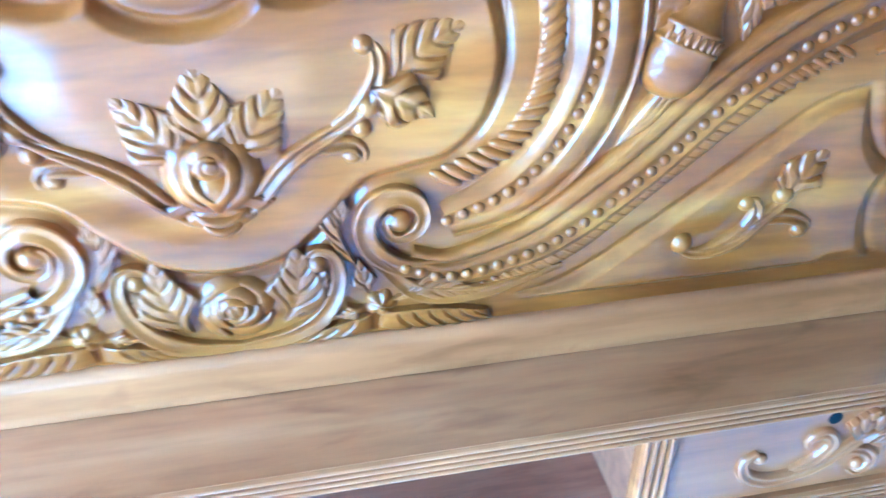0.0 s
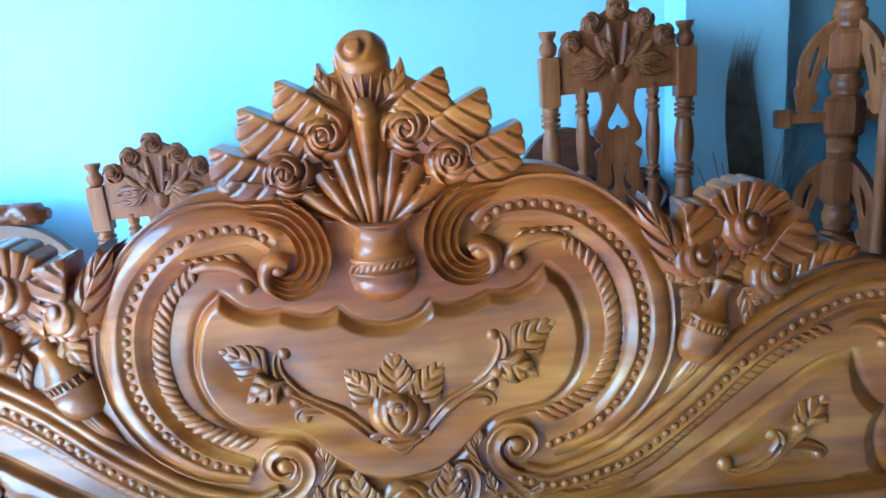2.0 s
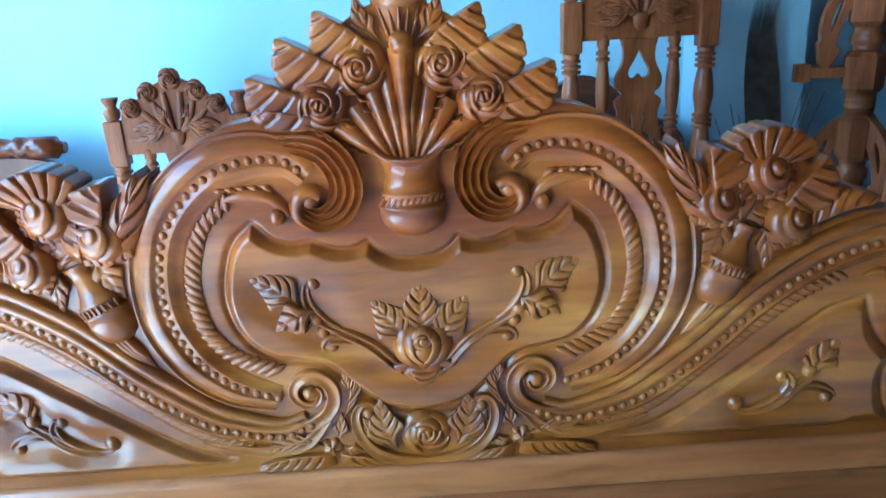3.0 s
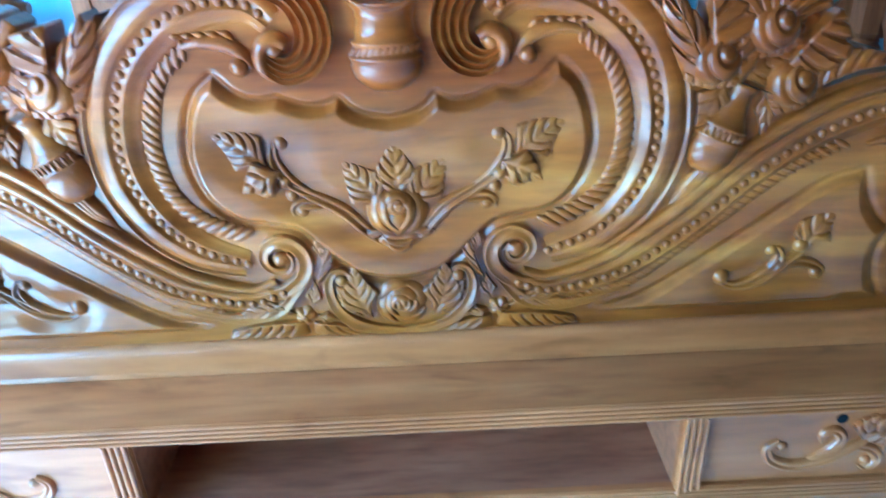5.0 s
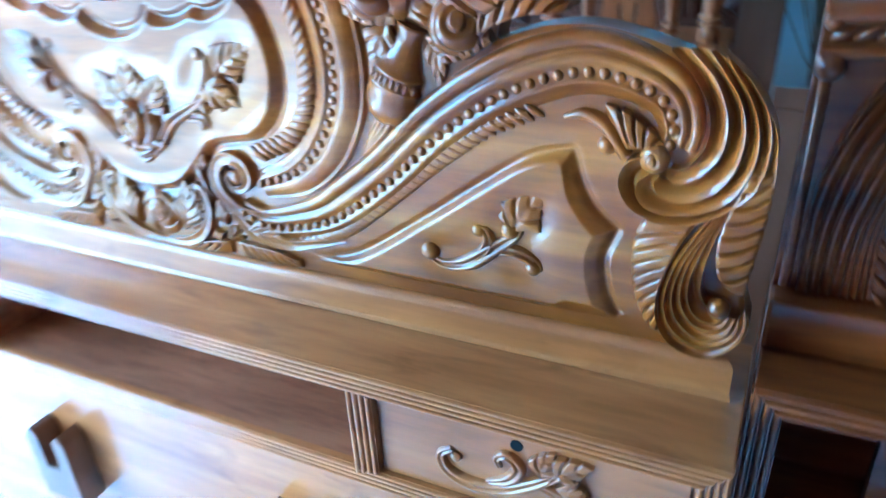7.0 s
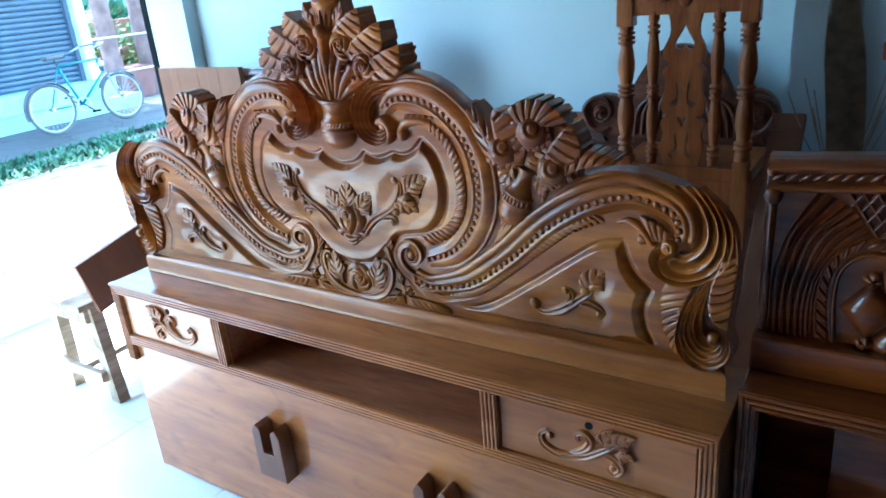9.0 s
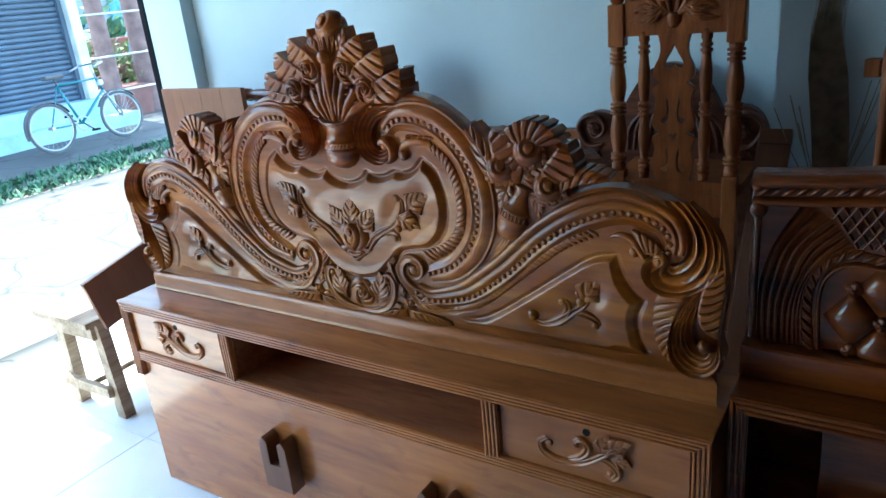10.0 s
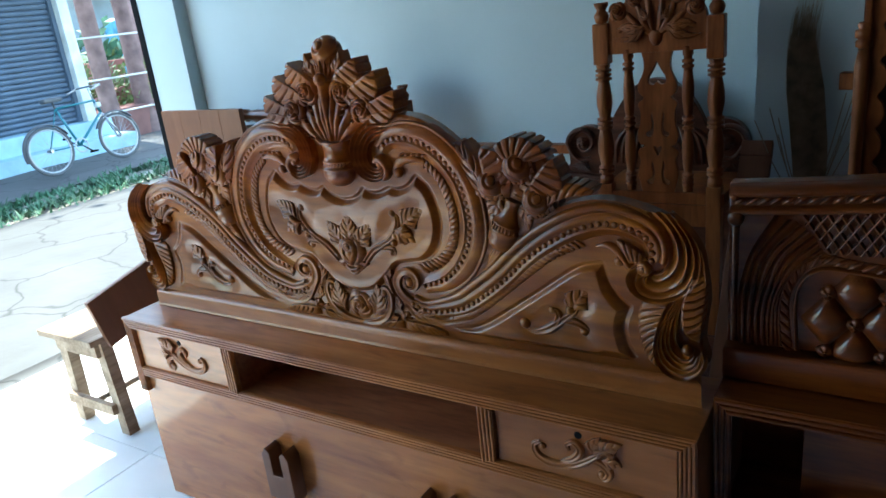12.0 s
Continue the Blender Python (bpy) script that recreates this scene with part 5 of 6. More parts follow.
for k in (-1, 1):
    leaf("sepal", (0.022 * k, 1.398), (0.054 * k, 1.458), 0.015, CARVED, head, 1, 0.006, 3, -0.12 * k, 0.014, BACK - 0.014, 0.05)
bud("rosebud", 0.003, 1.458, 0.037, CARVED, head, 0.020, 1.5, -0.50, 0.15, 1.0, "round carved rosebud finial", 1, -0.25)
lathe("bud_neck", (0.003, 0.016, 1.395), (0.003, 0.018, 1.460), [(0, 0.024), (0.3, 0.031), (0.7, 0.037), (1, 0.038)], CARVED, head, 0.85)
for k in range(5):
    ridge("neck_fold", [(0.003 + 0.007 * (k - 2), 1.402), (0.003 + 0.011 * (k - 2), 1.424), (0.003 + 0.013 * (k - 2), 1.440)], [0.002, 0.004, 0.001], [0.004, 0.006, 0.002], CARVED, head, 1, -0.014 + 0.005 * abs(k - 2))

# moulded foot on which the board stands
pv = []
fprof = [(0.118, 0.690), (-0.016, 0.690), (-0.016, 0.692), (-0.0145, 0.6945), (-0.0135, 0.700), (-0.0135, 0.733), (-0.0115, 0.740), (-0.006, 0.7445), (0.0, 0.7455), (0.060, 0.7455), (0.060, 0.71), (0.118, 0.71)]
for end, ctr in ((-1, -0.842), (1, 0.860)):
    pv += [(ctr + end * max(-0.005, 0.012 - y), y, z) for y, z in fprof]
nf = len(fprof)
ff = grid_faces(2, nf, wrap=True)
ff += [tuple(range(nf))[::-1], tuple(range(nf, 2 * nf))]
ob = solid("moulded_foot", pv, ff, CABINET, head, "plain moulded foot rail", False)
bm = bmesh.new()
bm.from_mesh(ob.data)
bmesh.ops.recalc_face_normals(bm, faces=bm.faces)
bm.to_mesh(ob.data)
bm.free()
ob.data.polygons.foreach_set("use_smooth", [len(p.vertices) == 4 and abs(p.normal.x) < 0.5 for p in ob.data.polygons])
ob.data.set_sharp_from_angle(angle=radians(40))
stand(head, (0, 0.04, 0.690))


# ---- the cabinet under the headboard ----
def reeded(name, a, b, width, mat, parent, up, m0=0.0, m1=0.0, proud=0.006, reeds=3, y=-0.13):
    """A reeded strip from a to b (x, z), its width to the side 'up'; m0, m1: slant of its ends (1: a mitre)."""
    a, b = np.array(a, float), np.array(b, float)
    d = (b - a) / np.linalg.norm(b - a)
    n = np.array(up, float)
    prof = [(0.0, -0.012), (0.0, 0.0)]
    for k in range(reeds):
        for s in np.linspace(0, 1, 7):
            prof.append(((k + 0.08 + 0.84 * s) / reeds, proud * math.sin(math.pi * s) ** 0.4))
    prof += [(1.0, 0.0), (1.0, -0.012)]
    v = []
    for end, mm in ((a, m0), (b, -m1)):
        for t, h in prof:
            q = end + n * t * width + d * mm * t * width
            v.append((q[0], y - h, q[1]))
    k = len(prof)
    f = [(i, i + 1, k + i + 1, k + i) for i in range(k - 1)]
    f += [tuple(range(k)), tuple(range(k, 2 * k))[::-1], (0, k, 2 * k - 1, k - 1)]
    ob = solid(name, v, f, mat, parent, "", False)
    bm = bmesh.new()
    bm.from_mesh(ob.data)
    bmesh.ops.recalc_face_normals(bm, faces=bm.faces)
    bm.to_mesh(ob.data)
    bm.free()
    return ob


def spray(parent, mat, sx, x0, z0, y, s=1.0):
    """The carved sprig of a drawer front."""
    def P(*pts):
        return [(x0 + s * a, z0 + s * b) for a, b in pts]
    ridge("sprig_stem", P((-0.085, 0.004), (-0.100, -0.008), (-0.092, -0.030), (-0.060, -0.042), (-0.015, -0.034), (0.020, -0.012), (0.045, 0.008)), [0.0054, 0.0095, 0.0108, 0.0108, 0.0108, 0.0095, 0.0068], [0.006, 0.009, 0.010, 0.010, 0.010, 0.010, 0.008], mat, parent, sx, y, prof=GROOVED)
    ball("sprig_curl", sx * (x0 - 0.080 * s), z0 - 0.006 * s, 0.008, mat, parent, y - 0.002, 0.8)
    ridge("sprig_stem", P((-0.040, -0.032), (-0.012, -0.018), (0.002, 0.004), (-0.010, 0.020), (-0.026, 0.012), (-0.022, -0.002)), [0.0041, 0.0081, 0.0108, 0.0095, 0.0081, 0.0041], [0.006, 0.009, 0.010, 0.010, 0.008, 0.005], mat, parent, sx, y, prof=GROOVED)
    ridge("sprig_stem", P((0.015, -0.012), (0.045, -0.016), (0.062, -0.034), (0.050, -0.052), (0.036, -0.044)), [0.0041, 0.0081, 0.0108, 0.0095, 0.0054], [0.006, 0.009, 0.010, 0.010, 0.006], mat, parent, sx, y, prof=GROOVED)
    ball("sprig_curl", sx * (x0 + 0.046 * s), z0 - 0.040 * s, 0.009, mat, parent, y - 0.002, 0.8)
    for b, t, w in (((0.030, 0.002), (0.046, 0.046), 0.013), ((0.042, 0.004), (0.090, 0.040), 0.015), ((0.046, -0.004), (0.088, -0.010), 0.013)):
        leaf("leaf", P(b)[0], P(t)[0], w * 1.25 * s, mat, parent, sx, y, 3, 0.10, 0.013, 0.002, 0.2)
    ridge("sprig_stem", P((0.040, 0.0), (0.050, 0.016), (0.064, 0.018), (0.070, 0.008), (0.062, 0.002)), [0.003, 0.006, 0.007, 0.006, 0.003], [0.010, 0.014, 0.015, 0.014, 0.010], mat, parent, sx, y, prof=GROOVED)


cab = thing("bed_cabinet", "honey-brown teak bed cabinet with two carved drawers and an open niche", "cabinet")
W, FY, BY = 0.905, -0.13, 0.12
block("top", (-W, FY - 0.004, 0.670), (W, BY, 0.688), CABINET, cab, "plain planed wooden top", 0.003)
block("back", (-W + 0.002, BY - 0.016, 0.0), (W - 0.002, BY - 0.001, 0.669), CABINET, cab, "", 0)
for s in (-1, 1):
    block("side", (min(s * (W - 0.001), s * (W - 0.022)), FY + 0.013, 0.0), (max(s * (W - 0.001), s * (W - 0.022)), BY - 0.017, 0.669), CABINET, cab, "", 0.001)
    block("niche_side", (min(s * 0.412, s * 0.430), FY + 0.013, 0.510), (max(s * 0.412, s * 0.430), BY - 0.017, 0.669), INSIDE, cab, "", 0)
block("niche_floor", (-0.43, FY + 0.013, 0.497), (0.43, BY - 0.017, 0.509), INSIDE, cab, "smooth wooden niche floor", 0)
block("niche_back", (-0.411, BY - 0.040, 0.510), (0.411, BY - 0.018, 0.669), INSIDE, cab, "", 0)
block("front_board", (-W + 0.023, FY + 0.012, 0.003), (W - 0.023, FY + 0.030, 0.481), CABINET, cab, "knotty plain lower front board", 0.001)
block("skirting", (-W + 0.024, FY + 0.020, 0.0), (W - 0.024, FY + 0.034, 0.020), DARKWOOD, cab, "", 0)
reeded("top_rail", (-W, 0.690), (W, 0.690), 0.033, CABINET, cab, (0, -1), 1, 1, reeds=4, y=FY - 0.004)
reeded("lower_rail", (-0.868, 0.515), (0.868, 0.515), 0.033, CABINET, cab, (0, -1), reeds=4)
for s in (-1, 1):
    reeded("stile", (s * W, 0.688), (s * W, 0.424), 0.036, CABINET, cab, (-s, 0), 0.9, 0, reeds=4)
    block("stile_core", (min(s * (W - 0.037), s * (W - 0.001)), FY + 0.004, 0.424), (max(s * (W - 0.037), s * (W - 0.001)), FY + 0.0295, 0.656), CABINET, cab, "", 0.001)
    reeded("divider", (s * 0.411, 0.666), (s * 0.411, 0.506), 0.040, CABINET, cab, (s, 0), 0.3, 0.3, reeds=4, y=FY - 0.002)
    d = block("drawer", (min(s * 0.4545, s * 0.8645), FY + 0.0065, 0.5165), (max(s * 0.4545, s * 0.8645), FY + 0.030, 0.6555), CABINET, cab, "drawer front with a carved sprig and keyhole", 0.0015)
    spray(d, CABINET, s, 0.657, 0.592, FY + 0.0065, 1.08)
    bm = tube(bmesh.new(), (s * 0.655, FY + 0.005, 0.633), (s * 0.655, FY + 0.0072, 0.633), 0.0085, None, 16)
    part("keyhole", bm, BLACK, d, "dark round keyhole")
# slotted blocks that take the bed rails
for cx in (-0.275, 0.275):
    t = thing("rail_bracket", "slotted brown wooden bracket fixed on the cabinet front", "bracket", "bed rail brackets")
    m = Matrix.Translation((cx, FY + 0.011, 0.285))
    o = [(-0.050, -0.085), (0.050, -0.085), (0.050, 0.062), (0.036, 0.082), (0.022, 0.070), (0.022, -0.005), (-0.022, -0.005), (-0.022, 0.070), (-0.036, 0.082), (-0.050, 0.062)]
    plate("block", [o], -0.050, 0.050, PANELWOOD, t, "", 0.002, m)
    stand(t, (cx, FY + 0.011, 0.20))
stand(cab, (0, 0, 0))


# ---- the neighbouring bed ----
nb = thing("stained_headboard", "dark stained headboard with rope moulding, lattice and tufted panel", "headboard")
NX0, NX1, NY = 0.915, 2.60, 0.10
NC = (NX0 + NX1) / 2


def ntop(x):
    u = (x - NC) / ((NX1 - NX0) / 2)
    return 1.138 + 0.054 * max(0.0, 1 - abs(u) ** 1.6) ** 1.4


xs = np.linspace(NX0, NX1, 60)
o = [(float(x), ntop(float(x))) for x in xs]
plate("board", [[(NX0, 0.797), (NX1, 0.797)] + o[::-1]], NY, 0.04, DARKWOOD, nb, "", 0.003)
top_c = np.array([(x, z - 0.012) for x, z in o])
ridge("crest", None, 0.014, 0.022, DARKWOOD, nb, 1, NY, curve=top_c)
ridge("fillet", None, 0.009, 0.018, DARKWOOD, nb, 1, NY, curve=top_c - [0, 0.040])
bm = bmesh.new()
bmesh.ops.create_uvsphere(bm, u_segments=10, v_segments=6, radius=1, matrix=pose(0, 0, 0, 0, 52, 0) @ Matrix.Diagonal((0.0065, 0.012, 0.021, 1)))
nrope = bpy.data.meshes.new("rope_lozenge")
bm.to_mesh(nrope)
bm.free()
nrope.materials.append(DARKWOOD)
nrope.polygons.foreach_set("use_smooth", [True] * len(nrope.polygons))
for x in np.arange(NX0 + 0.02, NX1 - 0.01, 0.0215):
    shared("rope_lozenge", nrope, pose(float(x), NY - 0.002, ntop(float(x)) - 0.031) @ Matrix.Scale(0.85, 4), nb)
ball("scroll_end", NX0 + 0.008, 1.118, 0.011, DARKWOOD, nb, NY - 0.01)
ball("scroll_end", NX0 + 0.011, 1.072, 0.016, DARKWOOD, nb, NY - 0.01)
ridge("side_post", [(NX0 + 0.010, 1.060), (NX0 + 0.010, 0.95), (NX0 + 0.010, 0.80)], [0.007, 0.006, 0.007], 0.009, DARKWOOD, nb, 1, NY)
NFL = [[(0.938, 0.80), (0.936, 0.87), (0.938, 0.933), (0.958, 1.011), (0.998, 1.086)], [(0.962, 0.80), (0.960, 0.87), (0.967, 0.926), (0.987, 1.002), (1.041, 1.067)], [(0.985, 0.80), (0.985, 0.87), (0.995, 0.930), (1.018, 0.998), (1.063, 1.046)], [(1.003, 0.80), (1.001, 0.87), (1.009, 0.923), (1.036, 0.977), (1.077, 1.021)], [(1.018, 0.80), (1.013, 0.88), (1.022, 0.940), (1.050, 0.985), (1.092, 1.003)]]
NFL = [c for a, b in zip(NFL[:-1], NFL[1:]) for c in (a, between(a, b, 0.5))] + [NFL[-1]]
for k, flip_x in ((0, False), (1, True)):
    flutes("fluting", [[(2 * NC - x, z) if flip_x else (x, z) for x, z in c] for c in NFL], [0.018, 0.022, 0.024, 0.024, 0.016], DARKWOOD, nb, 1, NY, 0.62, 40)
    ob = nb.children[-1]
    if flip_x:
        ob.data.flip_normals()
arch_c = spline([(1.028, 0.800), (1.019, 0.883), (1.025, 0.935), (1.052, 0.980), (1.093, 0.997), (1.124, 0.991), (1.20, 0.984), (1.32, 0.982), (1.55, 0.984), (NC, 0.986)], 90)
arch_in = spline([(1.045, 0.800), (1.039, 0.894), (1.048, 0.946), (1.081, 0.976), (1.139, 0.976), (1.22, 0.968), (1.34, 0.966), (1.55, 0.968), (NC, 0.970)], 90)
arch_all = np.vstack([arch_c, (np.array([2 * NC, 0]) + arch_c * [-1, 1])[::-1][1:]])
arch_two = np.vstack([arch_in, (np.array([2 * NC, 0]) + arch_in * [-1, 1])[::-1][1:]])
ridge("arch_bead", None, 0.0045, 0.014, DARKWOOD, nb, 1, NY, curve=arch_two)
narch = even(arch_all, 78)
ridge("rope_bed", None, 0.010, 0.006, DARKWOOD, nb, 1, NY, curve=narch)
for i, (x, z) in enumerate(narch):
    shared("rope_lozenge", nrope, pose(x, NY - 0.003, z, 0, turn_of(narch, i, 1), 0) @ Matrix.Scale(0.80, 4), nb)
for d in (1, -1):
    for x in np.arange(0.98, 2.56, 0.0215):
        pts = []
        for s in np.linspace(0, 1, 24):
            xx, zz = x + d * 0.062 * (s - 0.5), 1.006 + 0.095 * s
            low = max(1.006, 1.086 - (xx - 1.034) * 1.35, 1.086 - (2 * NC - 1.034 - xx) * 1.35)
            if 1.034 < xx < 2 * NC - 1.034 and low < zz < ntop(xx) - 0.050:
                pts.append((xx, zz))
        if len(pts) > 4:
            ridge("lattice_bar", [pts[0], pts[len(pts) // 2], pts[-1]], 0.0034, 0.011, DARKWOOD, nb, 1, NY, n=6)
for j in range(4):
    for i in range(-1, 16):
        x, z = 1.146 + 0.098 * i + (0.049 if j % 2 else 0), 0.932 - 0.0625 * j
        if not (1.06 < x < 2 * NC - 1.06):
            continue
        v = []
        for a in np.linspace(-1, 1, 13):
            for b in np.linspace(-1, 1, 13):
                px_, pz_ = x + (a - b) * 0.0485 / 2, z + (a + b) * 0.0620 / 2
                lim = float(np.interp(px_, arch_two[:, 0], arch_two[:, 1])) if 1.045 < px_ < 2 * NC - 1.045 else 0
                h = 0.024 * ((1 - abs(a) ** 2.4) * (1 - abs(b) ** 2.4)) ** 0.55
                h *= max(0.0, min(1.0, (lim - 0.004 - pz_) / 0.012))
                v.append((px_, NY - 0.001 - h, max(0.798, pz_)))
        solid("cushion_diamond", v, grid_faces(13, 13), DARKWOOD, nb)
        if j < 3 and x - 0.049 > 1.08:
            floret("floret", x - 0.049, z, 0.017, DARKWOOD, nb, NY - 0.012, 0.3, 4)
block("moulded_foot", (NX0 - 0.005, NY - 0.040, 0.726), (NX1 + 0.005, NY + 0.05, 0.7965), DARKWOOD, nb, "", 0.006)
stand(nb, (NC, NY + 0.02, 0.726))

nc = thing("dark_bed_cabinet", "dark stained bed cabinet with an open reeded niche", "cabinet")
NF = -0.02
block("top", (NX0 - 0.004, NF - 0.004, 0.706), (NX1 + 0.01, 0.22, 0.725), DARKWOOD, nc, "", 0.003)
block("back", (NX0, 0.20, 0.0), (NX1, 0.218, 0.705), DARKWOOD, nc, "", 0)
for x in (NX0 - 0.006, NX0 + 0.56, NX1 - 0.02):
    block("side", (x, NF + 0.013, 0.0), (x + 0.022, 0.199, 0.705), DARKWOOD, nc, "", 0.001)
block("niche_floor", (NX0 + 0.017, NF + 0.014, 0.42), (NX1 - 0.021, 0.199, 0.436), DARKWOOD, nc, "", 0)
block("front_board", (NX0 + 0.018, NF + 0.013, 0.003), (NX1 - 0.021, NF + 0.031, 0.402), DARKWOOD, nc, "", 0.001)
reeded("top_rail", (NX0 - 0.004, 0.726), (NX1, 0.726), 0.035, DARKWOOD, nc, (0, -1), 1, 1, y=NF - 0.004)
reeded("lower_rail", (NX0 + 0.028, 0.442), (NX1, 0.442), 0.036, DARKWOOD, nc, (0, -1), y=NF)
reeded("stile", (NX0 - 0.004, 0.722), (NX0 - 0.004, 0.10), 0.036, DARKWOOD, nc, (1, 0), 0.9, 0, y=NF - 0.001)
block("inner_board", (NX0 + 0.155, 0.080, 0.437), (NX0 + 0.558, 0.100, 0.645), DARKWOOD, nc, "", 0.002)
stand(nc, (NC, 0.1, 0))


# ---- dining chairs ----
RING = [(-0.012, 0.017), (-0.010, 0.0245), (0.008, 0.0245), (0.010, 0.0175)]
POST = [(0.0, 0.022), (0.06, 0.022), (0.065, 0.018)]
for z in (0.10, 0.135):
    POST += [(z + a, r) for a, r in RING]
POST += [(0.17, 0.0185), (0.26, 0.0245), (0.34, 0.0245), (0.42, 0.0205), (0.455, 0.0175)]
for z in (0.48, 0.515, 0.55):
    POST += [(z + a, r) for a, r in RING]
POST += [(0.585, 0.0185), (0.67, 0.0245), (0.74, 0.0240), (0.82, 0.0195), (0.85, 0.017)]
for z in (0.88, 0.915, 0.95):
    POST += [(z + a, r) for a, r in RING]
POST += [(0.975, 0.021), (1.0, 0.021)]


def chair(mat):
    """A dining chair; its seat's back edge at y = 0, its front towards +y, the origin on the floor."""
    c = thing("dining_chair", "teak dining chair with turned posts and a carved rose crest", "chair", "carved dining chairs")
    hw = 0.167
    for s in (-1, 1):
        bm = box(bmesh.new(), (s * hw - 0.022, -0.020, 0.0), (s * hw + 0.022, 0.024, 0.49), 0.004)
        part("leg", bm, mat, c)
        part("leg", box(bmesh.new(), (s * hw - 0.022, 0.36, 0.0), (s * hw + 0.022, 0.404, 0.43), 0.004), mat, c)
        lathe("post", (s * hw, 0.002, 0.49), (s * hw, 0.002, 0.865), POST, mat, c, 1.0, 16)
        part("post_head", box(bmesh.new(), (s * hw - 0.024, -0.020, 0.865), (s * hw + 0.024, 0.024, 0.985), 0.004), mat, c)
        lathe("finial", (s * hw, 0.002, 0.985), (s * hw, 0.002, 1.045), [(0, 0.013), (0.1, 0.019), (0.35, 0.023), (0.5, 0.019), (0.58, 0.014), (0.7, 0.015), (0.85, 0.021), (1, 0.022)], mat, c, 1.0, 16)
        lathe("spindle", (s * 0.088, 0.002, 0.47), (s * 0.088, 0.002, 0.905), [(1 - t, r * 0.72) for t, r in POST[::-1]], mat, c, 1.0, 12)
    block("seat", (-hw - 0.03, -0.012, 0.43), (hw + 0.03, 0.42, 0.468), mat, c, "plain wooden seat", 0.006)
    block("seat_rail", (-hw + 0.022, -0.010, 0.36), (hw - 0.022, 0.012, 0.429), mat, c, "", 0.002)
    block("stretcher", (-hw + 0.022, -0.006, 0.16), (hw - 0.022, 0.014, 0.20), mat, c, "", 0.003)
    crest = edge([(0, 0.895), (0.143, 0.895)], [(0.143, 0.895), (0.143, 0.965)], [(0.143, 0.965), (0.136, 1.004), (0.114, 1.026), (0.094, 1.034), (0.070, 1.062), (0.034, 1.076), (0.0, 1.098)])
    plate("crest_rail", [mirrored(crest)], -0.012, 0.026, mat, c, "crest rail carved with roses", 0.002)
    for s in (-1, 1):
        for k in range(4):
            ridge("crest_stem", [(s * 0.006, 0.945), (s * (0.015 + 0.020 * k), 0.985 - 0.004 * k), (s * (0.022 + 0.030 * k), 1.052 - 0.024 * k - (0.02 if k == 3 else 0))], [0.005, 0.011, 0.008], [0.008, 0.013, 0.008], mat, c, 1, -0.012)
        for bx, bz, tx, tz, w, bd in ((0.020, 0.972, 0.128, 0.938, 0.014, -0.14), (0.020, 0.978, 0.112, 0.968, 0.013, -0.12), (0.012, 0.982, 0.040, 1.020, 0.012, -0.08)):
            leaf("crest_leaf", (bx, bz), (tx, tz), w, mat, c, s, -0.012, 4, bd, 0.016, 0.004)
        for x, z in ((0.062, 1.058), (0.112, 1.020)):
            rose("rose", s * x, z - 0.004, 0.028, mat, c, -0.012, x * 20, "", 1.0)
    rose("rose", 0, 1.086, 0.030, mat, c, -0.012, 0.4, "", 1.0)
    lathe("crest_cup", (0, -0.012, 0.912), (0, -0.012, 0.955), [(0, 0.008), (0.3, 0.018), (0.8, 0.021), (1, 0.018)], mat, c, 0.6, 14)
    right = [(0.045, 0.895)] + [tuple(q) for q in spline([(0.045, 0.895), (0.038, 0.865), (0.040, 0.835), (0.056, 0.800), (0.054, 0.775), (0.038, 0.760), (0.052, 0.748), (0.058, 0.738), (0.050, 0.715), (0.052, 0.680), (0.060, 0.650), (0.055, 0.622), (0.038, 0.612), (0.056, 0.602), (0.060, 0.588), (0.052, 0.565), (0.060, 0.525), (0.056, 0.500), (0.048, 0.468)], 70)]
    outline = [(0.0, 0.895)] + right[1:] + [(0.0, 0.468)]
    drop = [tuple(q) for q in spline([(0.0, 0.870), (0.012, 0.845), (0.027, 0.818), (0.025, 0.801), (0.010, 0.797), (0.0, 0.806)], 20)]
    heart = [tuple(q) for q in spline([(0.0, 0.578), (0.008, 0.594), (0.014, 0.606), (0.009, 0.614), (0.0, 0.608)], 12)]
    holes = [mirrored(drop), mirrored(heart)]
    for s in (-1, 1):
        for z0 in (0.640, 0.490):
            holes.append([(s * a, z0 + b) for a, b in spline([(0.016, 0.082), (0.022, 0.060), (0.018, 0.040), (0.022, 0.022), (0.036, 0.014), (0.034, 0.002), (0.022, 0.000), (0.012, 0.012), (0.010, 0.040), (0.014, 0.066), (0.016, 0.082)], 26)][:-1])
    plate("splat", [mirrored(outline)] + holes, -0.008, 0.018, mat, c, "pierced splat with a drop, hearts and scrolls", 0.0015)
    return c


ch = chair(CHAIRWOOD)
ch.matrix_basis = pose(0.563, 0.832, 0.438)
copy_thing(ch, pose(-0.633, 0.965, 0.205, 0, 0, 2))

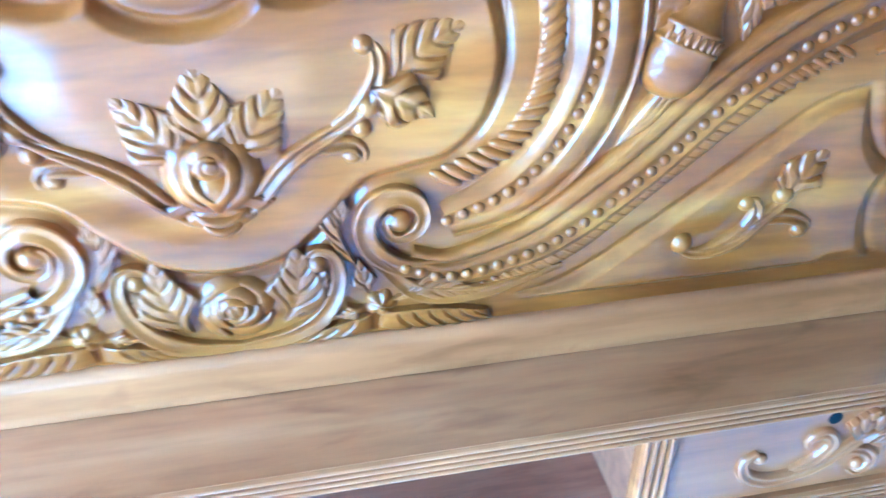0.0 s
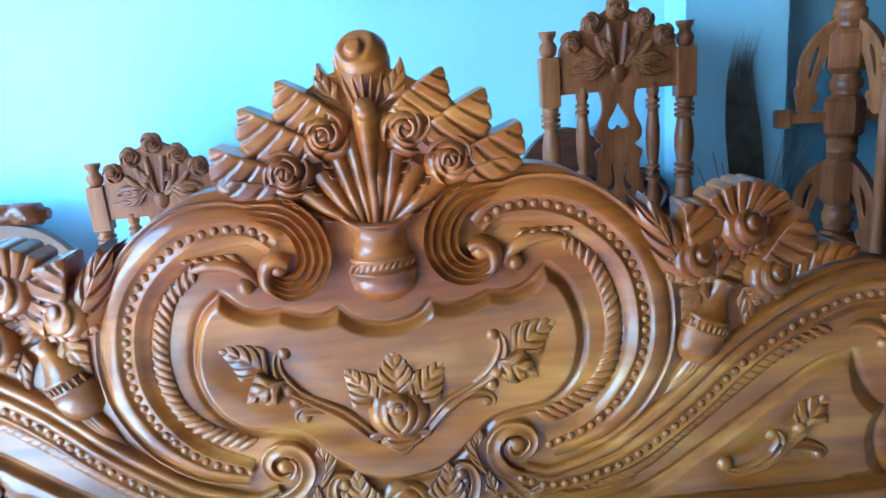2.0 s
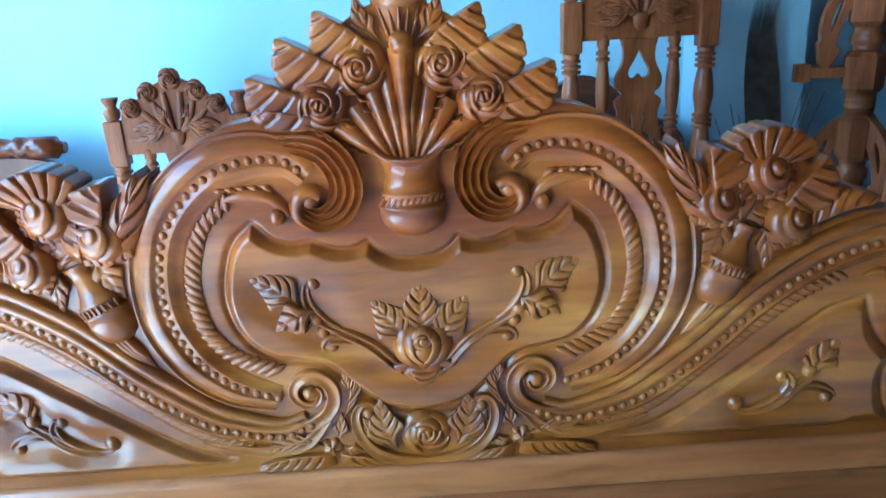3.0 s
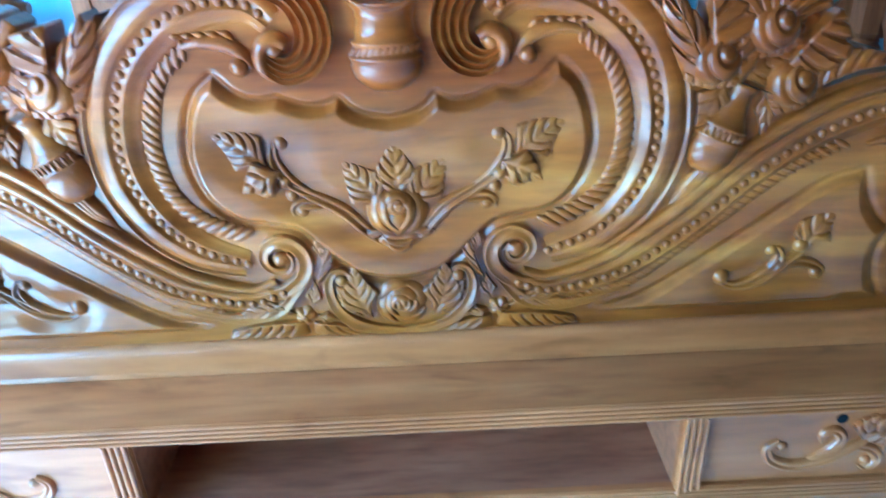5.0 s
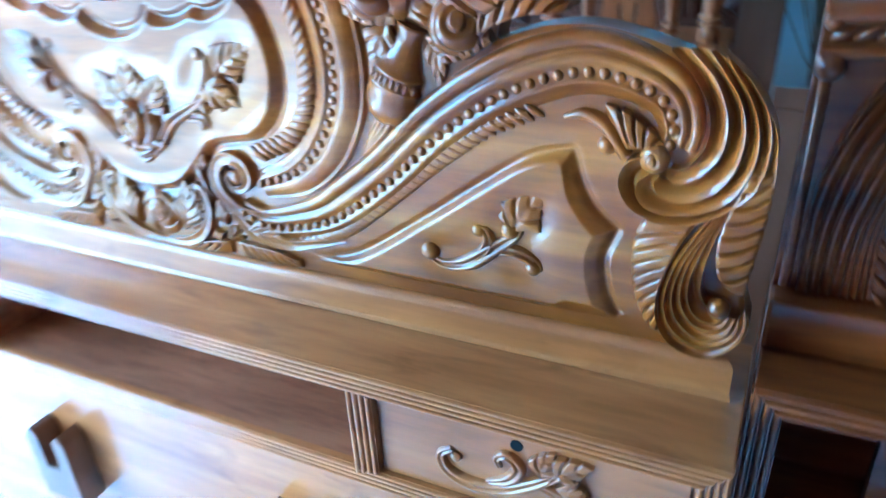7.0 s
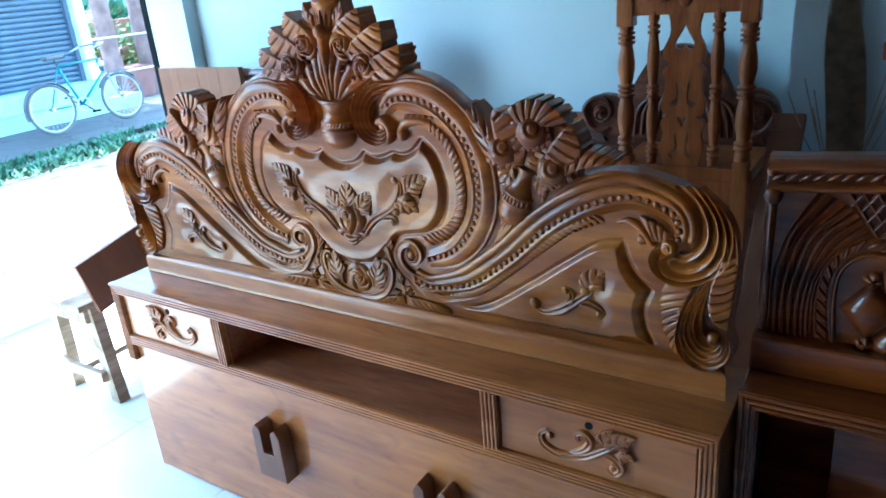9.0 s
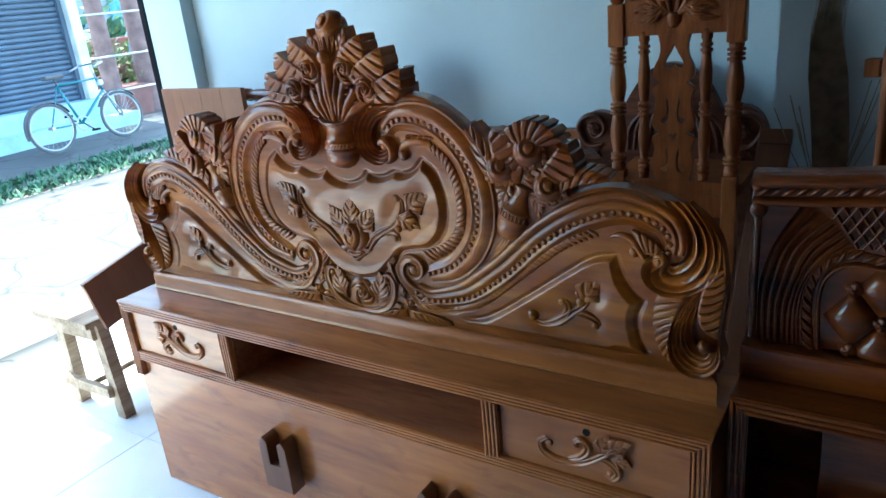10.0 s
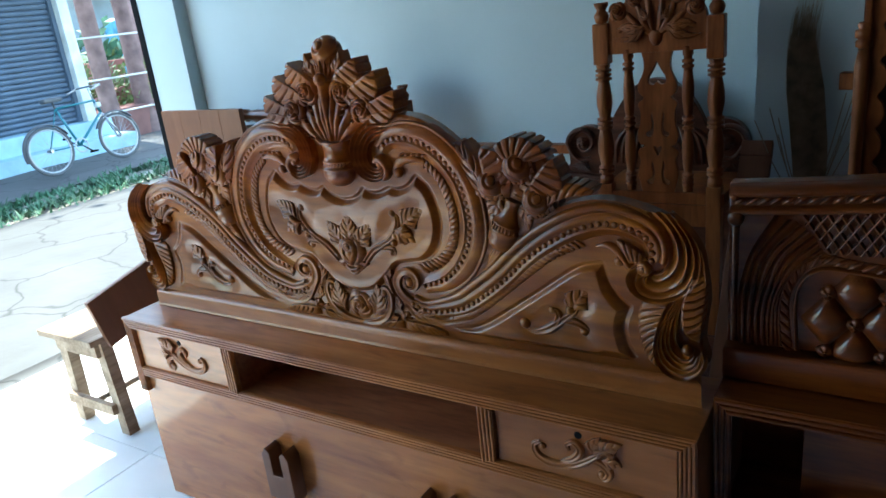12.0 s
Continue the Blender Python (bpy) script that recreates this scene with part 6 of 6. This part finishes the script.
# low platforms that carry the chairs
for lo, hi, lb in (((0.36, 0.80, 0.0), (0.775, 1.02, 0.438), "dark wooden bench under the chair"), ((-0.98, 0.88, 0.0), (-0.36, 1.19, 0.205), "low dark wooden bench under the chair")):
    t = thing("low_bench", lb, "bench")
    block("top", (lo[0], lo[1], hi[2] - 0.03), hi, SETTEEWOOD, t, "", 0.004)
    for x in (lo[0] + 0.02, hi[0] - 0.06):
        for y in (lo[1] + 0.02, hi[1] - 0.06):
            block("leg", (x, y, 0), (x + 0.04, y + 0.04, hi[2] - 0.031), SETTEEWOOD, t, "", 0.003)
    stand(t, ((lo[0] + hi[0]) / 2, (lo[1] + hi[1]) / 2, 0))

# carved settee back against the wall
st = thing("carved_settee_back", "dark carved settee back with round scrolls leaning by the wall", "settee")
SY = 1.10
block("rail", (-0.42, SY, 0.955), (0.20, SY + 0.045, 0.990), CHAIRWOOD, st, "plain straight top rail", 0.006)
o = edge([(0.13, 0.30), (0.80, 0.30)], [(0.80, 0.30), (0.775, 0.90)], [(0.775, 0.90), (0.785, 0.97), (0.770, 1.035), (0.735, 1.072), (0.690, 1.078), (0.650, 1.05)], [(0.650, 1.05), (0.60, 1.145), (0.54, 1.20), (0.47, 1.216), (0.40, 1.185), (0.345, 1.11), (0.30, 1.02)], [(0.30, 1.02), (0.27, 1.052), (0.21, 1.055), (0.160, 1.015), (0.165, 0.92), (0.12, 0.90)], [(0.12, 0.90), (0.13, 0.30)])
h1 = [tuple(q) for q in spline([(0.40, 1.00), (0.42, 1.055), (0.46, 1.075), (0.45, 1.02), (0.43, 0.97), (0.40, 1.00)], 20)][:-1]
plate("back_board", [[tuple(q) for q in o], h1, [(1.0 - x, z) for x, z in h1][::-1]], SY - 0.01, 0.04, SETTEEWOOD, st, "pierced carved back board", 0.003)
for s, c in ((1, (0.218, 1.000)), (-1, (0.715, 1.010))):
    pts = [(c[0] + s * r * math.cos(radians(a)), c[1] + r * math.sin(radians(a))) for a, r in ((-60, 0.062), (-110, 0.060), (180, 0.056), (130, 0.052), (80, 0.048), (30, 0.042), (-20, 0.036), (-80, 0.030), (-140, 0.024))]
    ridge("scroll", pts, [0.006, 0.010, 0.010, 0.008, 0.005], [0.014, 0.020, 0.020, 0.016, 0.010], SETTEEWOOD, st, 1, SY - 0.01)
    rose("rose", c[0], c[1], 0.024, SETTEEWOOD, st, SY - 0.014, 0.3)
    for k in range(3):
        leaf("leaf", (c[0] + s * 0.02, c[1] - 0.06 - 0.012 * k), (c[0] - s * 0.055 + s * 0.03 * k, c[1] - 0.085 - 0.008 * k), 0.010, SETTEEWOOD, st, 1, SY - 0.01, 3, 0.1, 0.010)
for k in range(4):
    ridge("flute", [(0.34 + 0.022 * k, 0.93), (0.345 + 0.024 * k, 0.99), (0.37 + 0.022 * k, 1.035 + 0.008 * k), (0.44 + 0.012 * k, 1.075 - 0.002 * k)], [0.005, 0.009, 0.009, 0.003], [0.010, 0.016, 0.016, 0.006], SETTEEWOOD, st, 1, SY - 0.01)
    ridge("flute", [(0.66 - 0.022 * k, 0.93), (0.655 - 0.024 * k, 0.99), (0.63 - 0.022 * k, 1.035 + 0.008 * k), (0.56 - 0.012 * k, 1.075 - 0.002 * k)], [0.005, 0.009, 0.009, 0.003], [0.010, 0.016, 0.016, 0.006], SETTEEWOOD, st, 1, SY - 0.01)
ridge("lower_moulding", [(0.13, 0.885), (0.35, 0.870), (0.60, 0.870), (0.80, 0.885)], 0.012, 0.014, SETTEEWOOD, st, 1, SY - 0.01)
block("leg", (-0.40, SY, 0.0), (-0.355, SY + 0.045, 0.954), CHAIRWOOD, st, "", 0.004)
block("foot", (0.14, SY - 0.01, 0.0), (0.79, SY + 0.03, 0.299), SETTEEWOOD, st, "", 0.003)
stand(st, (0.3, SY, 0))

# plank that leans on the wall between the two beds
for rx0, length_, lb in ((0.823, 1.235, "long plain reddish-brown bed rail leaning on the pilaster"), (0.915, 1.000, "shorter plain reddish-brown bed rail leaning by the wall")):
    t = thing("leaning_bed_rail", lb, "bed rail", "leaning bed rails")
    block("plank", (-0.048, -0.014, 0.0), (0.042, 0.014, length_ - 0.05), PANELWOOD, t, "", 0.003)
    block("end_block", (-0.048, -0.015, length_ - 0.049), (0.042, 0.016, length_), PANELWOOD, t, "sawn end", 0.003)
    t.matrix_basis = pose(rx0, 0.300, 0.009, -34.6, 0, 0)

# tall carved frame standing behind the neighbouring bed
fr = thing("carved_mirror_frame", "tall golden-brown wooden frame with a scalloped inner edge and dark panel", "frame")
FX, FYY = 1.097, 0.60
block("stile", (FX, FYY, 0.0), (FX + 0.017, FYY + 0.035, 1.78), CHAIRWOOD, fr, "", 0.004)
scal = [(0.0, 0.10)]
for k in range(21):
    z0 = 0.10 + 0.08 * k
    scal += [(0.020 + 0.016 * math.sin(math.pi * j / 7) ** 0.6, z0 + 0.08 * (j + 0.5) / 8) for j in range(8)]
scal += [(0.0, 1.78)]
plate("scalloped_edge", [[(FX + 0.0175 + x, z) for x, z in scal]], FYY + 0.012, 0.022, CHAIRWOOD, fr, "scalloped carved inner edge", 0.003)
block("panel", (FX + 0.018, FYY + 0.036, 0.0), (FX + 0.62, FYY + 0.044, 1.78), SETTEEWOOD, fr, "dark plain panel", 0)
lathe("turned_ring", (FX + 0.004, FYY + 0.012, 1.33), (FX + 0.004, FYY + 0.012, 1.39), [(0, 0.010), (0.1, 0.018), (0.3, 0.018), (0.36, 0.013), (0.44, 0.020), (0.7, 0.020), (0.76, 0.013), (0.9, 0.017), (1, 0.012)], CHAIRWOOD, fr)
lathe("half_baluster", (FX + 0.004, FYY + 0.010, 0.80), (FX + 0.004, FYY + 0.010, 1.33), [(0, 0.012), (0.2, 0.016), (0.5, 0.013), (0.92, 0.017), (1, 0.011)], CHAIRWOOD, fr)
block("top_rail", (FX, FYY - 0.004, 1.781), (FX + 0.62, FYY + 0.05, 1.84), CHAIRWOOD, fr, "", 0.005)
stand(fr, (FX + 0.31, FYY + 0.02, 0))

# turned pedestal with pierced brackets
ped = thing("turned_pedestal", "turned table pedestal with octagonal blocks and pierced curved brackets", "pedestal")
PX, PY = 1.205, 0.95
OCT = [(0, 0.046), (0.12, 0.058), (0.88, 0.058), (1, 0.046)]
BULB = [(0, 0.036), (0.15, 0.040), (0.2, 0.036), (0.35, 0.046), (0.65, 0.046), (0.8, 0.036), (0.85, 0.040), (1, 0.036)]
for z0, z1, pf, sg in ((0.0, 0.25, [(0, 0.10), (0.1, 0.10), (0.2, 0.06), (1, 0.055)], 20), (0.25, 0.60, [(0, 0.05), (0.1, 0.06), (0.3, 0.045), (0.6, 0.06), (0.75, 0.045), (0.85, 0.058), (1, 0.05)], 20), (0.60, 0.89, OCT, 8), (0.89, 0.965, BULB, 20), (0.965, 1.09, OCT, 8), (1.09, 1.15, [(0, 0.040), (0.3, 0.042), (0.35, 0.045), (0.4, 0.042), (0.65, 0.042), (0.7, 0.045), (0.75, 0.042), (1, 0.042)], 20), (1.15, 1.257, OCT, 8), (1.257, 1.32, BULB, 20), (1.32, 1.43, OCT, 8), (1.43, 1.50, BULB, 20), (1.50, 1.62, OCT, 8), (1.62, 1.70, BULB, 20), (1.70, 1.80, OCT, 8)):
    ob = lathe("turned_block" if sg == 20 else "octagon_block", (PX, PY, z0), (PX, PY, z1), [(t_, r_ * 0.9) for t_, r_ in pf], CHAIRWOOD, ped, 1.0, sg)
    if sg == 8:
        ob.data.polygons.foreach_set("use_smooth", [False] * len(ob.data.polygons))
wing = spline([(0.040, 0.075), (0.062, 0.060), (0.090, 0.030), (0.112, -0.010), (0.120, -0.060), (0.116, -0.085), (0.124, -0.096), (0.118, -0.125), (0.112, -0.152), (0.096, -0.156), (0.082, -0.140), (0.070, -0.110), (0.082, -0.100), (0.076, -0.070), (0.060, -0.020), (0.040, 0.010)], 70)
slot = [tuple(q) for q in spline([(0.074, 0.022), (0.090, -0.006), (0.098, -0.040), (0.096, -0.072), (0.088, -0.060), (0.078, -0.024), (0.070, 0.004), (0.074, 0.022)], 22)][:-1]
for z0 in (1.01, 1.375, 1.74):
    for a in (168, 288, 48):
        m = Matrix.Translation((PX, PY, z0)) @ Matrix.Rotation(radians(a), 4, "Z")
        plate("bracket", [[tuple(q) for q in wing], slot], -0.012, 0.024, CHAIRWOOD, ped, "pierced curved bracket", 0.003, m)
bm = box(bmesh.new(), (-0.165, -0.013, -0.015), (0.165, 0.013, 0.015), 0.004, pose(PX, PY, 1.205, 0, 0, -12))
for s in (-1, 1):
    box(bm, (s * 0.155 - 0.020, -0.018, -0.024), (s * 0.155 + 0.020, 0.018, 0.024), 0.004, pose(PX, PY, 1.205, 0, 0, -12))
part("cross_bar", bm, CHAIRWOOD, ped, "square cross bar")
stand(ped, (PX, PY, 0))

# sheaf of dried grass leaning on the pilaster
q = random.Random(8)
sh = thing("dried_grass_broom", "upright bundle of dark dried broom grass against the wall", "broom")
bm = tube(bmesh.new(), (0.968, 0.985, 0.0), (0.968, 0.992, 0.78), 0.026, 0.030, 12)
part("handle", bm, DRYGRASS, sh, "bound stalks", True)
v, f = [], []
for k in range(1050):
    a, r0 = q.uniform(0, 6.28), math.sqrt(q.random())
    z0 = q.uniform(0.60, 1.02)
    split = q.random() < 0.5
    top = q.triangular(1.12, 1.465, 1.40) if split else q.triangular(1.10, 1.44, 1.34)
    lane = math.cos(a) * r0
    pts = []
    for i in range(7):
        s = i / 6
        z = z0 + (top - z0) * s
        mid = np.interp(z, (0.60, 0.80, 1.00, 1.20, 1.32, 1.46), (0.975, 0.972, 0.966, 0.944, 0.930, 0.946))
        wide = np.interp(z, (0.60, 0.80, 1.00, 1.20, 1.32, 1.46), (0.028, 0.036, 0.048, 0.050, 0.036, 0.018))
        flick = max(0.0, z - 1.34) * (0.20 * (lane + 0.3) if split else -0.10)
        pts.append((float(mid + wide * lane + flick), 0.985 + 0.022 * r0 * math.sin(a) - 0.01 * s, z))
    w = q.uniform(0.0008, 0.0020)
    n0 = len(v)
    for i, p in enumerate(pts):
        ww = w * (1 - 0.85 * i / 6)
        v += [(p[0] - ww, p[1] - ww, p[2]), (p[0] + ww, p[1] + ww * 0.4, p[2])]
    f += [(n0 + 2 * i, n0 + 2 * i + 1, n0 + 2 * i + 3, n0 + 2 * i + 2) for i in range(6)]
for k in range(9):
    s = q.choice((-1, 1))
    a0, b0 = Vector((0.965, 0.98, 0.80)), Vector((0.965 + s * q.uniform(0.08, 0.15), 0.96, q.uniform(1.05, 1.20)))
    n0 = len(v)
    for i in range(4):
        p = a0.lerp(b0, i / 3) + Vector((0, 0, -0.03 * math.sin(i / 3 * math.pi)))
        v += [(p.x - 0.0016, p.y, p.z), (p.x + 0.0016, p.y, p.z + 0.001)]
    f += [(n0 + 2 * i, n0 + 2 * i + 1, n0 + 2 * i + 3, n0 + 2 * i + 2) for i in range(3)]
solid("grass_head", v, f, DRYGRASS, sh, "", False)
stand(sh, (0.968, 0.99, 0))

# upright plank panel and a turned bed post by the shop front
t = thing("plank_panel", "upright brown panel of glued vertical planks", "panel")
for k in range(4):
    block("plank", (-1.86 + 0.135 * k, 0.90, 0.0), (-1.726 + 0.135 * k, 0.925, 1.187), PANELWOOD, t, "", 0.0015)
stand(t, (-1.6, 0.91, 0))
t = thing("turned_bed_post", "dark turned bed post lying across a rounded board", "bed post")
lathe("post", (-1.55, 1.06, 1.135), (-0.99, 1.06, 1.112), [(0, 0.03), (0.2, 0.03), (0.22, 0.022), (0.3, 0.03), (0.55, 0.034), (0.7, 0.028), (0.74, 0.022), (0.76, 0.031), (0.80, 0.031), (0.82, 0.024), (0.83, 0.032), (0.955, 0.032), (0.96, 0.022), (1.0, 0.016)], DARKWOOD, t, 1.0, 14)
o = [tuple(p) for p in spline([(-1.60, 1.075), (-1.20, 1.09), (-1.05, 1.075), (-0.97, 1.02), (-0.93, 0.95), (-0.92, 0.80)], 40)]
plate("board", [o + [(-0.92, 0.0), (-1.60, 0.0)]], 1.045, 0.03, PANELWOOD, t, "rounded wooden board", 0.003)
stand(t, (-1.25, 1.06, 0))

# work bench at the shop front and the plank that lies on it
t = thing("work_bench", "plain rough wooden work bench with splayed legs", "bench")
block("top", (-1.765, -0.005, 0.425), (-1.395, 1.05, 0.450), RAWWOOD, t, "", 0.003)
for y0 in (0.03, 0.96):
    block("apron", (-1.715, y0, 0.355), (-1.435, y0 + 0.025, 0.424), RAWWOOD, t, "", 0.002)
    block("cross_rail", (-1.735, y0 - 0.006, 0.10), (-1.425, y0 + 0.018, 0.145), RAWWOOD, t, "", 0.002)
    for x, s in ((-1.705, -1), (-1.445, 1)):
        v = []
        for z, dx in ((0.0, 0.025 * s), (0.424, 0)):
            v += [(x + dx - 0.026, y0 + 0.019, z), (x + dx + 0.026, y0 + 0.019, z), (x + dx + 0.026, y0 + 0.066, z), (x + dx - 0.026, y0 + 0.066, z)]
        solid("leg", v, [(3, 2, 1, 0), (4, 5, 6, 7), (0, 1, 5, 4), (1, 2, 6, 5), (2, 3, 7, 6), (3, 0, 4, 7)], RAWWOOD, t, "", False)
part("long_rail", tube(bmesh.new(), (-1.58, 0.03, 0.12), (-1.58, 0.98, 0.12), 0.012), RAWWOOD, t)
stand(t, (-1.58, 0.5, 0))
t = thing("leaning_plank", "wide dark plank propped on edge against the bench", "plank")
block("plank", (-0.010, 0.0, -0.107), (0.010, 0.88, 0.107), PANELWOOD, t, "", 0.003)
t.matrix_basis = pose(-1.383, 0.042, 0.505, 13.5, 1.5, 0)
